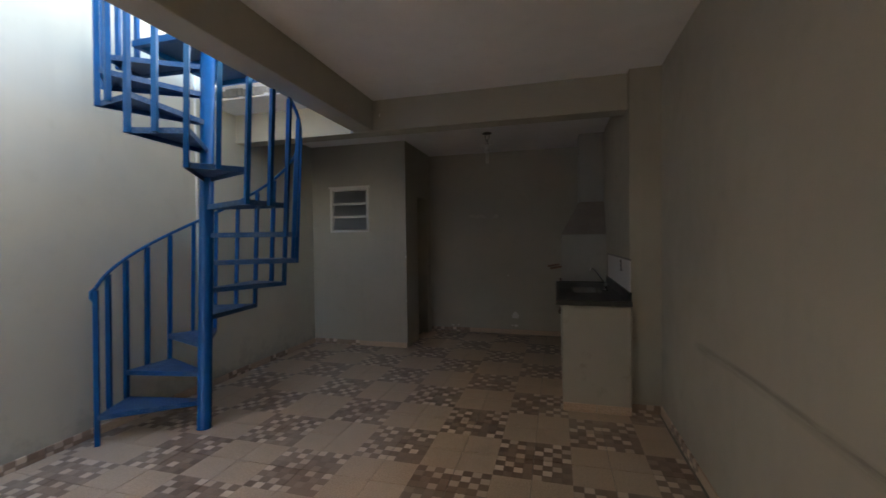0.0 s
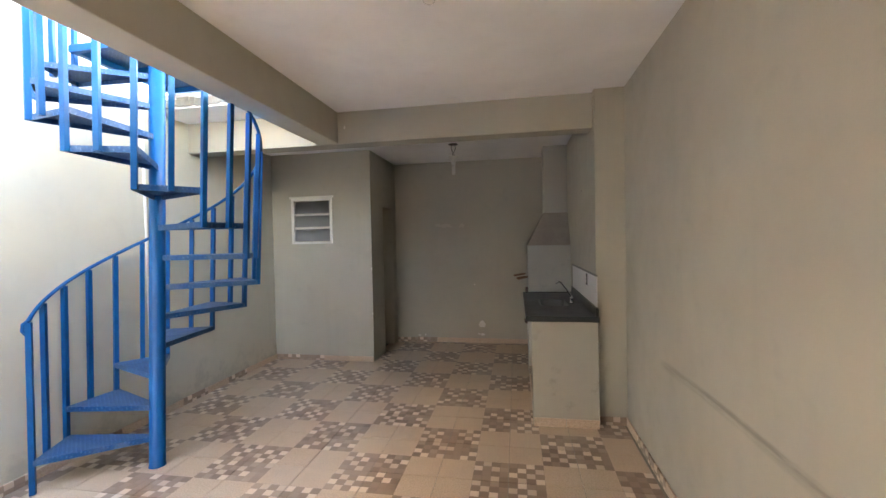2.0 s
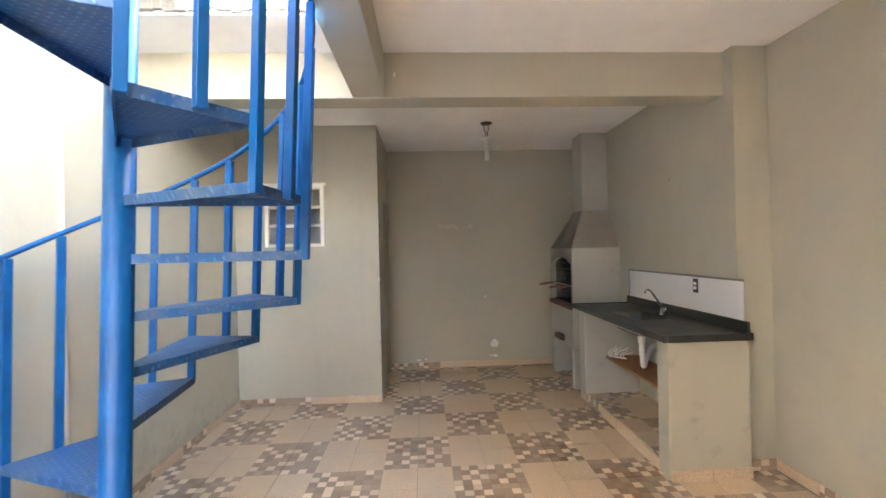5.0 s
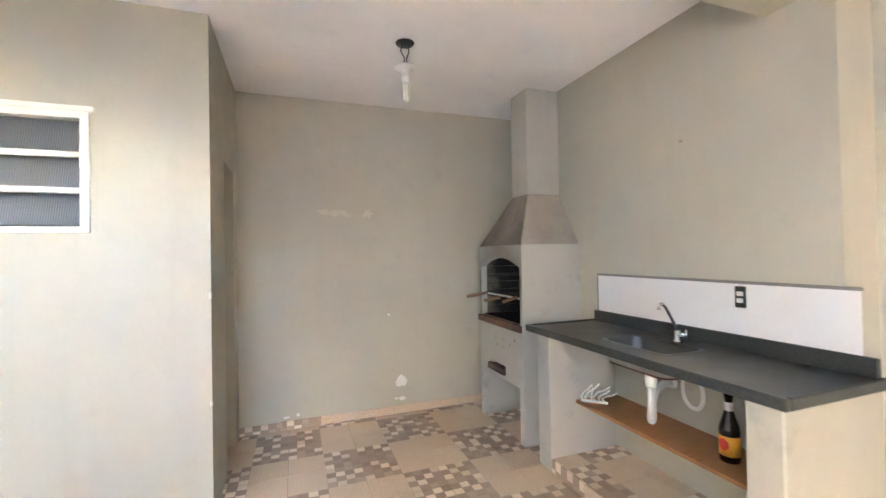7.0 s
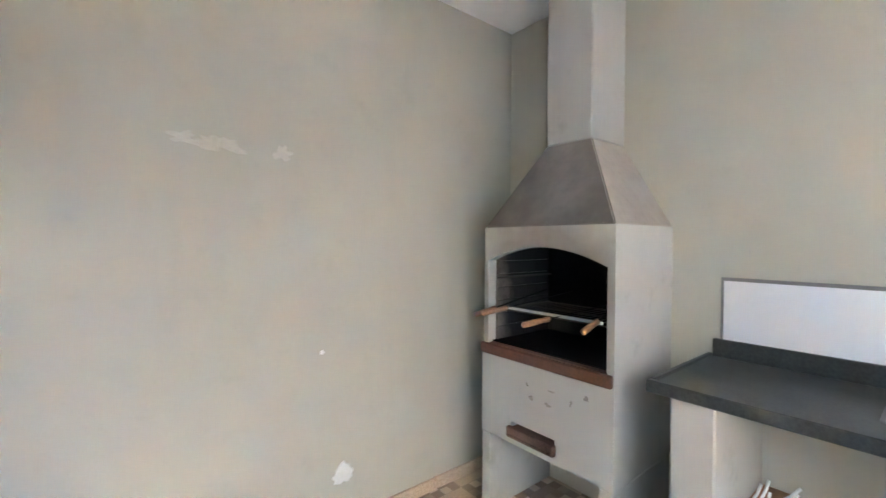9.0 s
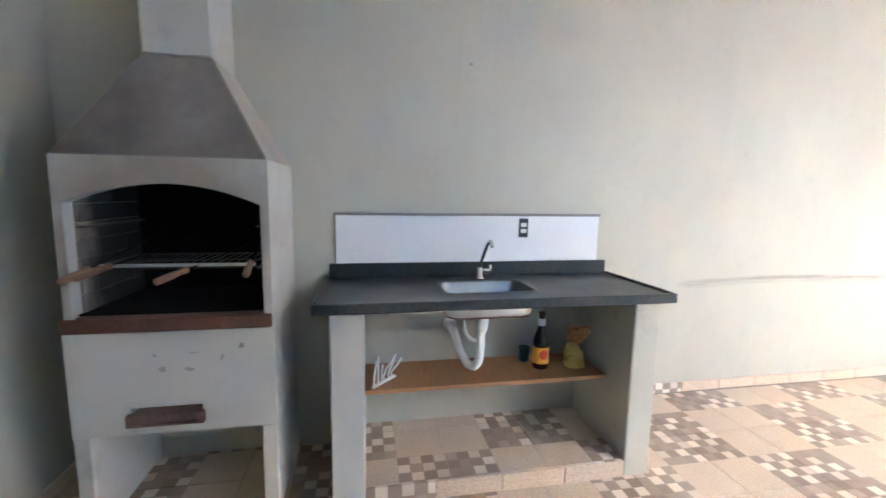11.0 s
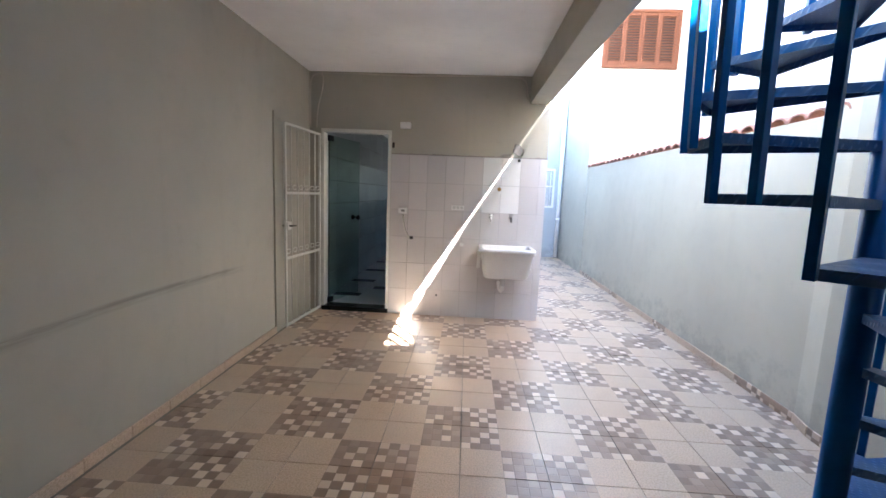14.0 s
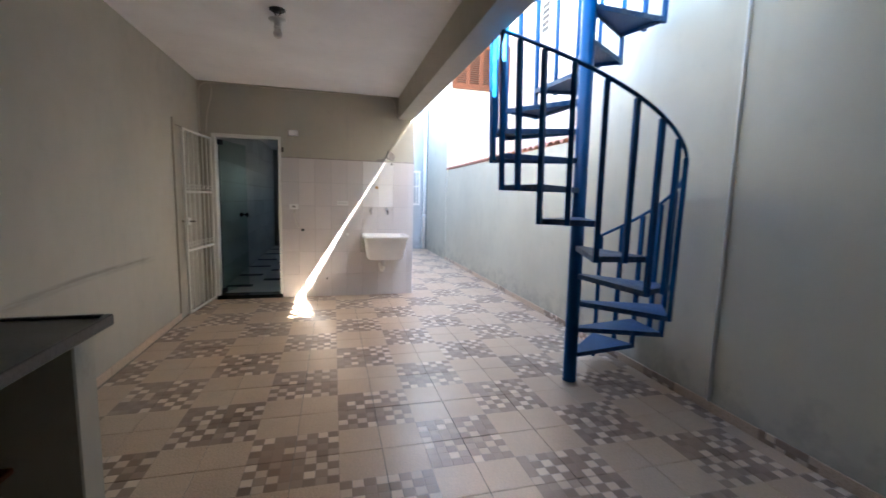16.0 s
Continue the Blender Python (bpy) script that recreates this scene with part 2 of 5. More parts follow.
def tile_look(m, u, v, mosaic, seed):
    """Cream plain ceramic or a mosaic print of small brown and pale squares, chosen by the mask."""
    CELL = 0.46 / 8
    iu, iv = m.math("FLOOR", m.math("DIVIDE", u, CELL)), m.math("FLOOR", m.math("DIVIDE", v, CELL))
    cell = m.node("ShaderNodeCombineXYZ")
    m.put(cell.inputs[0], iu), m.put(cell.inputs[1], iv), m.put(cell.inputs[2], m.math("MULTIPLY", seed, 37.0))
    wn_ = m.node("ShaderNodeTexWhiteNoise")
    m.put(wn_.inputs["Vector"], cell.outputs[0])
    r = wn_.outputs["Value"]
    odd = m.math("PINGPONG", m.math("ADD", iu, iv), 1.0)
    r = m.math("ADD", m.math("MULTIPLY", r, 0.60), m.math("MULTIPLY", odd, 0.40))
    ramp = m.node("ShaderNodeValToRGB")
    ramp.color_ramp.interpolation = "CONSTANT"
    e = ramp.color_ramp.elements
    e[0].position, e[0].color = 0.0, (0.235, 0.150, 0.100, 1)
    e[1].position, e[1].color = 0.20, (0.27, 0.176, 0.120, 1)
    for p, c in ((0.40, (0.31, 0.208, 0.145, 1)), (0.56, (0.37, 0.262, 0.188, 1)), (0.63, (0.60, 0.468, 0.36, 1)), (0.82, (0.74, 0.605, 0.485, 1))):
        x = e.new(p)
        x.color = c
    m.put(ramp.inputs[0], r)
    fu = m.math("ABSOLUTE", m.math("SUBTRACT", m.math("FRACT", m.math("DIVIDE", u, CELL)), 0.5))
    fv = m.math("ABSOLUTE", m.math("SUBTRACT", m.math("FRACT", m.math("DIVIDE", v, CELL)), 0.5))
    line = m.ramp(m.math("MAXIMUM", fu, fv), 0.45, 0.475)
    mos = m.mix(m.math("MULTIPLY", line, 0.7), ramp.outputs[0], (0.22, 0.14, 0.095))
    speck, cloud, pit = m.noise(120, 4), m.noise(6, 5), m.noise(70, 5, rough=0.7)
    base = m.mix(m.ramp(speck, 0.38, 0.62), (0.49, 0.355, 0.243), (0.65, 0.49, 0.355))
    base = m.mix(m.ramp(pit, 0.56, 0.68, 0.0, 0.25), base, (0.74, 0.59, 0.45))
    base = m.mix(m.ramp(pit, 0.44, 0.34, 0.0, 0.25), base, (0.36, 0.24, 0.155))
    c = m.mix(mosaic, base, mos)
    c = m.mix(m.ramp(cloud, 0.48, 0.75, 0.0, 0.14), c, (0.26, 0.18, 0.12))
    c = m.mix(m.math("MULTIPLY", m.math("SUBTRACT", seed, 0.4), 0.2), c, (0.7, 0.62, 0.5))
    c = m.mix(m.ramp(speck, 0.64, 0.72, 0.0, 0.25), c, (0.2, 0.13, 0.09))
    m.colour(c)
    m.b.inputs["Specular IOR Level"].default_value = 0.9
    m.rough(m.ramp(cloud, 0.2, 0.8, 0.285, 0.33))
    m.bump(m.math("SUBTRACT", m.math("MULTIPLY", speck, 0.5), m.math("MULTIPLY", m.math("MULTIPLY", line, mosaic), 0.9)), 0.002, 0.55)


def make_floor_tile():
    m = Mat("patterned_floor_tile", 0.4)
    xyz = m.node("ShaderNodeSeparateXYZ")
    m.put(xyz.inputs[0], m.coords("Object"))
    u, v = xyz.outputs[0], xyz.outputs[1]
    mask = m.math("GREATER_THAN", m.math("MULTIPLY", u, v), 0.0)
    tile_look(m, u, v, mask, m.random())
    return m.m


def make_skirting():
    """Strips cut from the floor tile: pale plain ones and mosaic ones, by piece."""
    m = Mat("skirting_tile", 0.4)
    xyz = m.node("ShaderNodeSeparateXYZ")
    m.put(xyz.inputs[0], m.coords("Object"))
    u, v = xyz.outputs[0], m.math("ADD", xyz.outputs[2], 0.03)
    tile_look(m, u, v, m.math("GREATER_THAN", m.random(), 0.62), m.random())
    return m.m


def make_wall_tile(name, colour, rough):
    m = Mat(name, rough)
    r, cloud = m.random(), m.noise(5, 4, "World")
    c = m.mix(r, [v * 0.93 for v in colour], [min(1, v * 1.05) for v in colour])
    c = m.mix(m.ramp(cloud, 0.45, 0.8, 0.0, 0.14), c, [v * 0.8 for v in colour])
    m.colour(c)
    m.rough(m.ramp(cloud, 0.3, 0.7, rough - 0.06, rough + 0.14))
    m.bump(m.noise(9, 3, "World"), 0.0015, 0.3)
    return m.m


def make_wood(name, a, b, rough=0.55, axis=(1, 14, 14)):
    m = Mat(name, rough)
    g = m.noise(9, 6, "World", 0.6, axis)
    f = m.noise(60, 4, "World", 0.6, axis)
    c = m.mix(m.ramp(g, 0.3, 0.7), a, b)
    c = m.mix(m.ramp(f, 0.55, 0.75, 0.0, 0.5), c, [v * 0.5 for v in a])
    m.colour(c)
    m.bump(f, 0.001, 0.5)
    return m.m


def make_glass(name, tint, rough=0.0):
    m = Mat(name, rough)
    m.b.inputs["Base Color"].default_value = (*tint, 1)
    m.b.inputs["Transmission Weight"].default_value = 1.0
    m.b.inputs["IOR"].default_value = 1.3
    return m.m


def make_ribbed():
    """Reeded obscure glass: pale, half see-through, with upright flutes."""
    m = Mat("ribbed_glass", 0.3)
    w = m.node("ShaderNodeTexWave")
    w.inputs["Scale"].default_value = 32
    m.put(w.inputs[0], m.coords("World"))
    m.colour(m.mix(w.outputs["Fac"], (0.12, 0.125, 0.13), (0.34, 0.35, 0.355)))
    m.b.inputs["Transmission Weight"].default_value = 0.5
    m.bump(w.outputs["Fac"], 0.002, 0.8)
    return m.m


def make_sooty():
    """Painted render of the hood, smoked brown towards the mouth in soft uneven blotches."""
    m = Mat("smoked_render", 0.7)
    big, fine = m.noise(3.2, 5, "World"), m.noise(30, 5, "World")
    c = m.mix(m.ramp(big, 0.32, 0.68), (0.32, 0.28, 0.24), (0.41, 0.365, 0.315))
    c = m.mix(m.ramp(fine, 0.5, 0.75, 0.0, 0.2), c, (0.18, 0.155, 0.13))
    xyz = m.node("ShaderNodeSeparateXYZ")
    m.put(xyz.inputs[0], m.coords("World"))
    smoke = m.math("ADD", xyz.outputs[0], m.math("MULTIPLY", m.math("SUBTRACT", big, 0.5), 0.5))
    nrm = m.node("ShaderNodeSeparateXYZ")
    m.put(nrm.inputs[0], m.node("ShaderNodeNewGeometry").outputs["Normal"])
    front = m.ramp(nrm.outputs[0], -0.2, -0.6)
    c = m.mix(m.math("MULTIPLY", front, m.ramp(smoke, 0.22, 0.50, 0.85, 0.35)), c, (0.085, 0.070, 0.058))
    m.colour(c)
    m.bump(fine, 0.003, 0.6)
    return m.m


def make_firebrick():
    """Pale mottled fire brick, darkening to near black with depth in the firebox, paler towards its mouth."""
    m = Mat("depth_darkened_firebrick", 0.9)
    xyz = m.node("ShaderNodeSeparateXYZ")
    m.put(xyz.inputs[0], m.coords("World"))
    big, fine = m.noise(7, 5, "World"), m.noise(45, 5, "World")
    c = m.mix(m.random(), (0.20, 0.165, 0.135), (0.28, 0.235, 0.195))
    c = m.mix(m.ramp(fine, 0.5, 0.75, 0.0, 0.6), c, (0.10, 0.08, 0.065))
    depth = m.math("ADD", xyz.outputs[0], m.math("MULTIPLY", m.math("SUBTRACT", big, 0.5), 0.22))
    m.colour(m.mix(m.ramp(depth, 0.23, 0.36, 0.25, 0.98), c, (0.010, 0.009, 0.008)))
    m.bump(fine, 0.003, 0.6)
    return m.m


def make_bowl():
    """Drawn stainless steel, satin, faintly marked by water."""
    m = Mat("satin_steel", 0.34, 1.0)
    m.colour((0.16, 0.16, 0.165))
    m.rough(m.ramp(m.noise(5, 3, "World"), 0.3, 0.7, 0.29, 0.34))
    return m.m


granite, blue, tread_blue = make_stone(), make_blue(), make_tread()
floor_tile, skirting_tile = make_floor_tile(), make_skirting()
old_tile = make_wall_tile("old_wall_tile", (0.60, 0.56, 0.54), 0.36)
new_tile = make_wall_tile("new_wall_tile", (0.78, 0.76, 0.74), 0.36)
hall_tile = make_wall_tile("hall_wall_tile", (0.60, 0.62, 0.60), 0.48)
hall_floor_white = make_wall_tile("hall_floor_white", (0.72, 0.72, 0.68), 0.36)
shelf_wood = make_wood("shelf_wood", (0.30, 0.13, 0.05), (0.42, 0.20, 0.085))
handle_wood = make_wood("handle_wood", (0.16, 0.08, 0.045), (0.27, 0.145, 0.08))
shutter_wood = make_wood("shutter_wood", (0.10, 0.026, 0.006), (0.15, 0.042, 0.010), 0.75)
green_glass = make_glass("green_glass", (0.74, 0.86, 0.82))
ribbed_glass = make_ribbed()
amber_glass = plain("amber_bottle", (0.022, 0.010, 0.005), 0.08)
smoked, firebrick = make_sooty(), make_firebrick()
ledge_stone = plain("reddish_ledge", (0.105, 0.042, 0.025), 0.55, spread=0.45, scale=25, depth=0.002)


# ---- building blocks ----
def box(bm, x0, y0, z0, x1, y1, z1, bevel=0.0, m=None):
    """A cuboid, its edges eased when bevel is given."""
    vs = [bm.verts.new((x, y, z)) for z in (z0, z1) for x, y in ((x0, y0), (x1, y0), (x1, y1), (x0, y1))]
    fs = [bm.faces.new([vs[i] for i in f]) for f in ((3, 2, 1, 0), (4, 5, 6, 7), (0, 1, 5, 4), (1, 2, 6, 5), (2, 3, 7, 6), (3, 0, 4, 7))]
    if bevel:
        es = list({e for f in fs for e in f.edges})
        got = bmesh.ops.bevel(bm, geom=es, offset=bevel, segments=1, affect="EDGES", profile=0.6)
        vs = list({v for f in got["faces"] for v in f.verts} | {v for v in vs if v.is_valid})
    if m is not None:
        bmesh.ops.transform(bm, matrix=m, verts=vs)
    return vs


def tube(bm, pts, r, sides=10, close=True):
    """A round bar along a line of points."""
    pts = [Vector(p) for p in pts]
    rings, side = [], None
    for i, p in enumerate(pts):
        d = (pts[min(i + 1, len(pts) - 1)] - pts[max(i - 1, 0)]).normalized()
        if side is None:
            side = d.orthogonal().normalized()
        side = (side - d * side.dot(d)).normalized()
        up = d.cross(side)
        rings.append([bm.verts.new(p + r * (math.cos(a) * side + math.sin(a) * up)) for a in [2 * math.pi * k / sides for k in range(sides)]])
    for a, b in zip(rings, rings[1:]):
        for k in range(sides):
            bm.faces.new((a[k], a[(k + 1) % sides], b[(k + 1) % sides], b[k]))
    if close:
        bm.faces.new(rings[0][::-1]), bm.faces.new(rings[-1])


def lathe(bm, profile, centre=(0, 0, 0), sides=24):
    """A turned body: (radius, height) pairs about a vertical axis."""
    rings = [[bm.verts.new((centre[0] + r * math.cos(2 * math.pi * k / sides), centre[1] + r * math.sin(2 * math.pi * k / sides), centre[2] + z))
              for k in range(sides)] for r, z in profile]
    for a, b in zip(rings, rings[1:]):
        for k in range(sides):
            bm.faces.new((a[k], a[(k + 1) % sides], b[(k + 1) % sides], b[k]))
    if profile[0][0] > 1e-5:
        bm.faces.new(rings[0][::-1])
    if profile[-1][0] > 1e-5:
        bm.faces.new(rings[-1])


def prism(bm, outline, z0, z1):
    """An upright prism on a plan outline (counter-clockwise)."""
    lo, hi = [bm.verts.new((x, y, z0)) for x, y in outline], [bm.verts.new((x, y, z1)) for x, y in outline]
    n = len(outline)
    bm.faces.new(lo[::-1]), bm.faces.new(hi)
    for i in range(n):
        bm.faces.new((lo[i], lo[(i + 1) % n], hi[(i + 1) % n], hi[i]))


def mesh_of(name, bm, material, smooth=False):
    bmesh.ops.recalc_face_normals(bm, faces=bm.faces)
    me = bpy.data.meshes.new(name)
    if smooth:
        for f in bm.faces:
            f.smooth = True
    bm.to_mesh(me)
    bm.free()
    me.materials.append(material)
    return me


def part(name, bm, material, parent, label="", smooth=False):
    """One mesh object under a thing or a part, modelled in world coordinates."""
    ob = new(name, mesh_of(name, bm, material, smooth))
    ob.parent = parent
    ob.matrix_parent_inverse = Matrix.Translation(-parent.location)
    return tagged(ob, label)


def thing(name, label, category, at=(0, 0, 0), group="", kind=""):
    ob = new(name)
    ob.location = at
    ob.empty_display_size = 0.1
    return tagged(ob, label, category, group, kind)


def solid(name, bm, material, label, category, kind="", group="", smooth=False):
    """A thing of one mesh."""
    return tagged(new(name, mesh_of(name, bm, material, smooth)), label, category, group, kind)


def slab(name, material, label, category, *boxes, kind="structure", bevel=0.0):
    bm = bmesh.new()
    for b in boxes:
        box(bm, *b, bevel=bevel)
    return solid(name, bm, material, label, category, kind)


def hole_wall(bm, axis, at0, at1, lo, hi, z0, z1, holes):
    """A wall between two planes of one axis, pierced by holes (lo, hi, z0, z1), made of butted blocks."""
    us = sorted({lo, hi, *[h[0] for h in holes], *[h[1] for h in holes]})
    zs = sorted({z0, z1, *[h[2] for h in holes], *[h[3] for h in holes]})
    for a, b in zip(us, us[1:]):
        for c, d in zip(zs, zs[1:]):
            if any(h[0] <= (a + b) / 2 <= h[1] and h[2] <= (c + d) / 2 <= h[3] for h in holes):
                continue
            if axis == "y":
                box(bm, a, at0, c, b, at1, d)
            else:
                box(bm, at0, a, c, at1, b, d)
    bmesh.ops.remove_doubles(bm, verts=bm.verts, dist=1e-5)
    seen = {}
    for f in bm.faces:
        seen.setdefault(tuple(round(c, 4) for c in f.calc_center_median()), []).append(f)
    bmesh.ops.delete(bm, geom=[f for g in seen.values() if len(g) > 1 for f in g], context="FACES")


# ---- structure ----
slab("ground", concrete, "bare grey ground around the house", "ground", (-40, -40, -0.30, 40, 40, -0.08))
floor = slab("floor", grout, "grouted bed of the yard's patterned tile floor", "floor", (-3.25, -5.36, -0.08, 1.1, 6.95, -0.004))

bm = bmesh.new()
box(bm, XR, -0.15, -0.02, XR + 0.15, PIL_Y, ZC + 0.13)
solid("wall_east", bm, scuffed_paint, "long smooth greige painted wall with scuff mark", "wall", "structure")
slab("wall_sink", wall_paint, "greige painted wall behind the sink counter", "wall", (XC, PIL_Y, -0.02, XR + 0.15, YB, ZC + 0.13))
slab("wall_back", wall_paint, "greige back wall with chipped plaster spots", "wall", (XL, YB, -0.02, XC + 0.3, YB + 0.15, ZC + 0.13))

# washroom box with its louvre window and doorway
bm = bmesh.new()
hole_wall(bm, "y", YK, YK + 0.12, XL, XS, -0.02, ZC, [(-2.83, -2.27, 1.533, 2.12)])
solid("wall_washroom_front", bm, wall_paint, "greige washroom wall with a small louvre window", "wall", "structure")
bm = bmesh.new()
hole_wall(bm, "x", XS - 0.17, XS, YK + 0.12, YB, -0.02, ZC, [(6.18, 6.62, -0.02, 2.02)])
solid("wall_washroom_side", bm, wall_paint, "greige washroom side wall with an open doorway", "wall", "structure")

# front wall with the doorway
bm = bmesh.new()
hole_wall(bm, "y", -0.15, YF, -1.766, XR, -0.02, ZC + 0.13, [(0.0, 0.80, -0.02, 2.115)])
solid("wall_front", bm, wall_paint, "greige front wall above white wall tiles", "wall", "structure")

# yard walls
bm = bmesh.new()
ys = [(2.2, 4.63), (2.64, 4.634), (3.48, 4.605), (4.42, 4.47), (5.2, 4.2), (6.95, 3.9)]
lo = [[bm.verts.new((x, y, -0.02)) for y, _ in ys] for x in (XL - 0.16, XL)]
hi = [[bm.verts.new((x, y, z)) for y, z in ys] for x in (XL - 0.16, XL)]
for i in range(len(ys) - 1):
    for a, b in ((lo[0], hi[0]), (lo[1], hi[1])):
        bm.faces.new((a[i], a[i + 1], b[i + 1], b[i]))
    bm.faces.new((hi[0][i], hi[0][i + 1], hi[1][i + 1], hi[1][i]))
for i in (0, -1):
    bm.faces.new((lo[0][i], lo[1][i], hi[1][i], hi[0][i]))
solid("wall_west_tall", bm, yard_paint, "tall pale grey yard wall behind the spiral staircase", "wall", "structure")
slab("wall_west_low", yard_paint, "low pale yard wall with mould along its foot", "wall", (XL - 0.17, -3.34, -0.02, XL - 0.045, 2.02, 2.03))
bm = bmesh.new()
prism(bm, [(XL - 0.16, 2.02), (XL - 0.045, 2.02), (XL, 2.2), (XL - 0.16, 2.2)], -0.02, 4.63)
solid("wall_west_splay", bm, yard_paint, "narrow slanted pale wall face joining the yard walls", "wall", "structure")
slab("wall_west_front", yard_paint, "tall pale wall at the far end of the passage", "wall", (XL - 0.17, -5.36, -0.02, XL - 0.03, -3.34, 4.6))
slab("wall_house_side", house_paint, "pale painted side wall of the main house", "wall", (-1.766, -5.36, -0.02, -1.62, -0.15, 3.2))

bm = bmesh.new()
hole_wall(bm, "y", -5.52, -5.36, -3.35, -1.62, -0.02, 3.80, [(-2.95, -2.12, 1.20, 2.12)])
solid("wall_passage_end", bm, house_paint, "pale blue-white wall closing the passage, with a window", "wall", "structure")
bm = bmesh.new()
hole_wall(bm, "y", -6.65, -6.5, -3.4, 1.1, 3.6, 6.6, [(-2.80, -2.33, 4.1, 5.15)])
solid("wall_upper_storey", bm, house_paint, "white upper storey wall set back above the passage", "wall", "structure")
slab("roof_front", white_paint, "flat roof slab over the front rooms", "roof", (-1.62, -6.5, 3.2, 1.1, -0.15, 3.3), (-3.4, -6.5, 3.62, -1.62, -5.52, 3.7))

# ceilings and beams
slab("ceiling", white_paint, "white painted flat ceiling slab", "ceiling", (-1.64, 0.0, ZC, XR, BEAM_Y + 0.1, ZC + 0.13), (XL, BEAM_Y + 0.1, ZK, XC + 0.3, YB, ZC + 0.13), (XL, 3.86, ZC, -1.64, BEAM_Y + 0.1, ZC + 0.128))
slab("beam_long", wall_paint, "greige beam along the edge of the roof opening", "beam", (-1.737, 0.0, BEAM_Z, -1.535, BEAM_Y + 0.014, ZC + 0.126), bevel=0.004)
slab("beam_cross", wall_paint, "greige cross beam carried by the pillar", "beam", (XL, BEAM_Y + 0.012, BEAM_Z - 0.006, XC, BEAM_Y + 0.20, ZC), bevel=0.004)

# tile strip foot of the walls
def skirting(name, x0, y0, x1, y1, nx, ny, h=0.068):
    """A run of cut tile strips along a wall foot; (nx, ny) points into the room."""
    base = thing(name, "strips of cut floor tile along the wall foot", "baseboard", (x0, y0, 0), kind="structure")
    length = math.hypot(x1 - x0, y1 - y0)
    dx, dy = (x1 - x0) / length, (y1 - y0) / length
    n = max(1, round(length / 0.31))
    step = length / n
    bm = bmesh.new()
    box(bm, -step / 2 + 0.002, -0.006, 0, step / 2 - 0.002, 0.006, h, bevel=0.002)
    me = mesh_of("skirting_strip", bm, skirting_tile)
    for i in range(n):
        ob = new("skirting_strip", me)
        ob.parent = base
        ob.matrix_basis = Matrix.Translation((dx * step * (i + 0.5) + nx * 0.006, dy * step * (i + 0.5) + ny * 0.006, random.uniform(-0.004, 0.002))) @ Matrix.Rotation(math.atan2(dy, dx), 4, "Z")
    return base


# ---- spiral staircase ----
PX, PY, RISE, STEP, A0, RT, LEAN_X, LEAN_Y = -2.440, 3.134, 0.210, 30.5, 219.7, 0.643, 0.022, 0.019
stair = thing("spiral_staircase", "blue painted steel spiral staircase with chequer plate treads", "staircase", (PX, PY, 0))


def ring(a, r):
    return PX + r * math.cos(radians(a)), PY + r * math.sin(radians(a))


bm = bmesh.new()
lathe(bm, [(0.054, 0), (0.054, 0.004), (0.05, 0.006), (0.05, 3.06), (0.046, 3.065)], (PX, PY, 0), 28)
part("pole", bm, blue, stair, "thick blue round steel pole", True)


def tread(n):
    """One folded plate tread: a wedge with a downturned rim on three sides."""
    a0, a1, z = A0 - STEP * (n - 1) + 1.5, A0 - STEP * n - 1.5, RISE * n + 0.008
    bm = bmesh.new()
    wide = [ring(a0 + 14, 0.05), ring(a0, RT), ring(a1, RT), ring(a1 - 14, 0.05)]
    prism(bm, wide[::-1], z - 0.005, z)
    for p, q in ((wide[0], wide[1]), (wide[1], wide[2]), (wide[2], wide[3])):
        d = Vector((q[0] - p[0], q[1] - p[1], 0))
        side = Vector((-d.y, d.x, 0)).normalized() * 0.004
        mid = Vector((sum(c[0] for c in wide) / 4, sum(c[1] for c in wide) / 4, 0))
        if side.dot(mid - Vector((p[0], p[1], 0))) < 0:
            side = -side
        o = [Vector((p[0], p[1], 0)), Vector((q[0], q[1], 0)), Vector((q[0], q[1], 0)) + side, Vector((p[0], p[1], 0)) + side]
        prism(bm, [(v.x, v.y) for v in o], z - 0.036, z - 0.005)
    return part("tread", bm, tread_blue, stair)


for n in range(1, 14):
    tread(n)

LAND_Z = RISE * 14
bm = bmesh.new()
box(bm, -3.0, 2.985, LAND_Z - 0.005, -2.36, 3.86, LAND_Z)
for b in ((-3.0, 2.985, -2.96, 3.86), (-2.40, 2.985, -2.36, 3.86), (-2.96, 2.985, -2.40, 3.02), (-2.96, 3.40, -2.40, 3.43), (-2.96, 3.82, -2.40, 3.86)):
    bar = bmesh.new()
    box(bar, b[0], b[1], LAND_Z - 0.05, b[2], b[3], LAND_Z - 0.005)
    part("landing_bar", bar, blue, stair)
part("landing", bm, tread_blue, stair, "square blue chequer plate landing")


def rail_z(a):
    return 1.095 + 0.1945 * (A0 - a) / STEP


FLARE = 0.018


def baluster(a, z0, r=RT + 0.004):
    bm = bmesh.new()
    x, y = ring(a, r)
    h = rail_z(a) - 0.012 - z0
    box(bm, -0.0155, -0.0155, 0, 0.0155, 0.0155, h, 0.002, Matrix.Translation((x, y, z0)) @ Matrix.Rotation(radians(a), 4, "Z") @ Matrix.Shear("XY", 4, (FLARE / h, 0)))
    return part("baluster", bm, blue, stair)


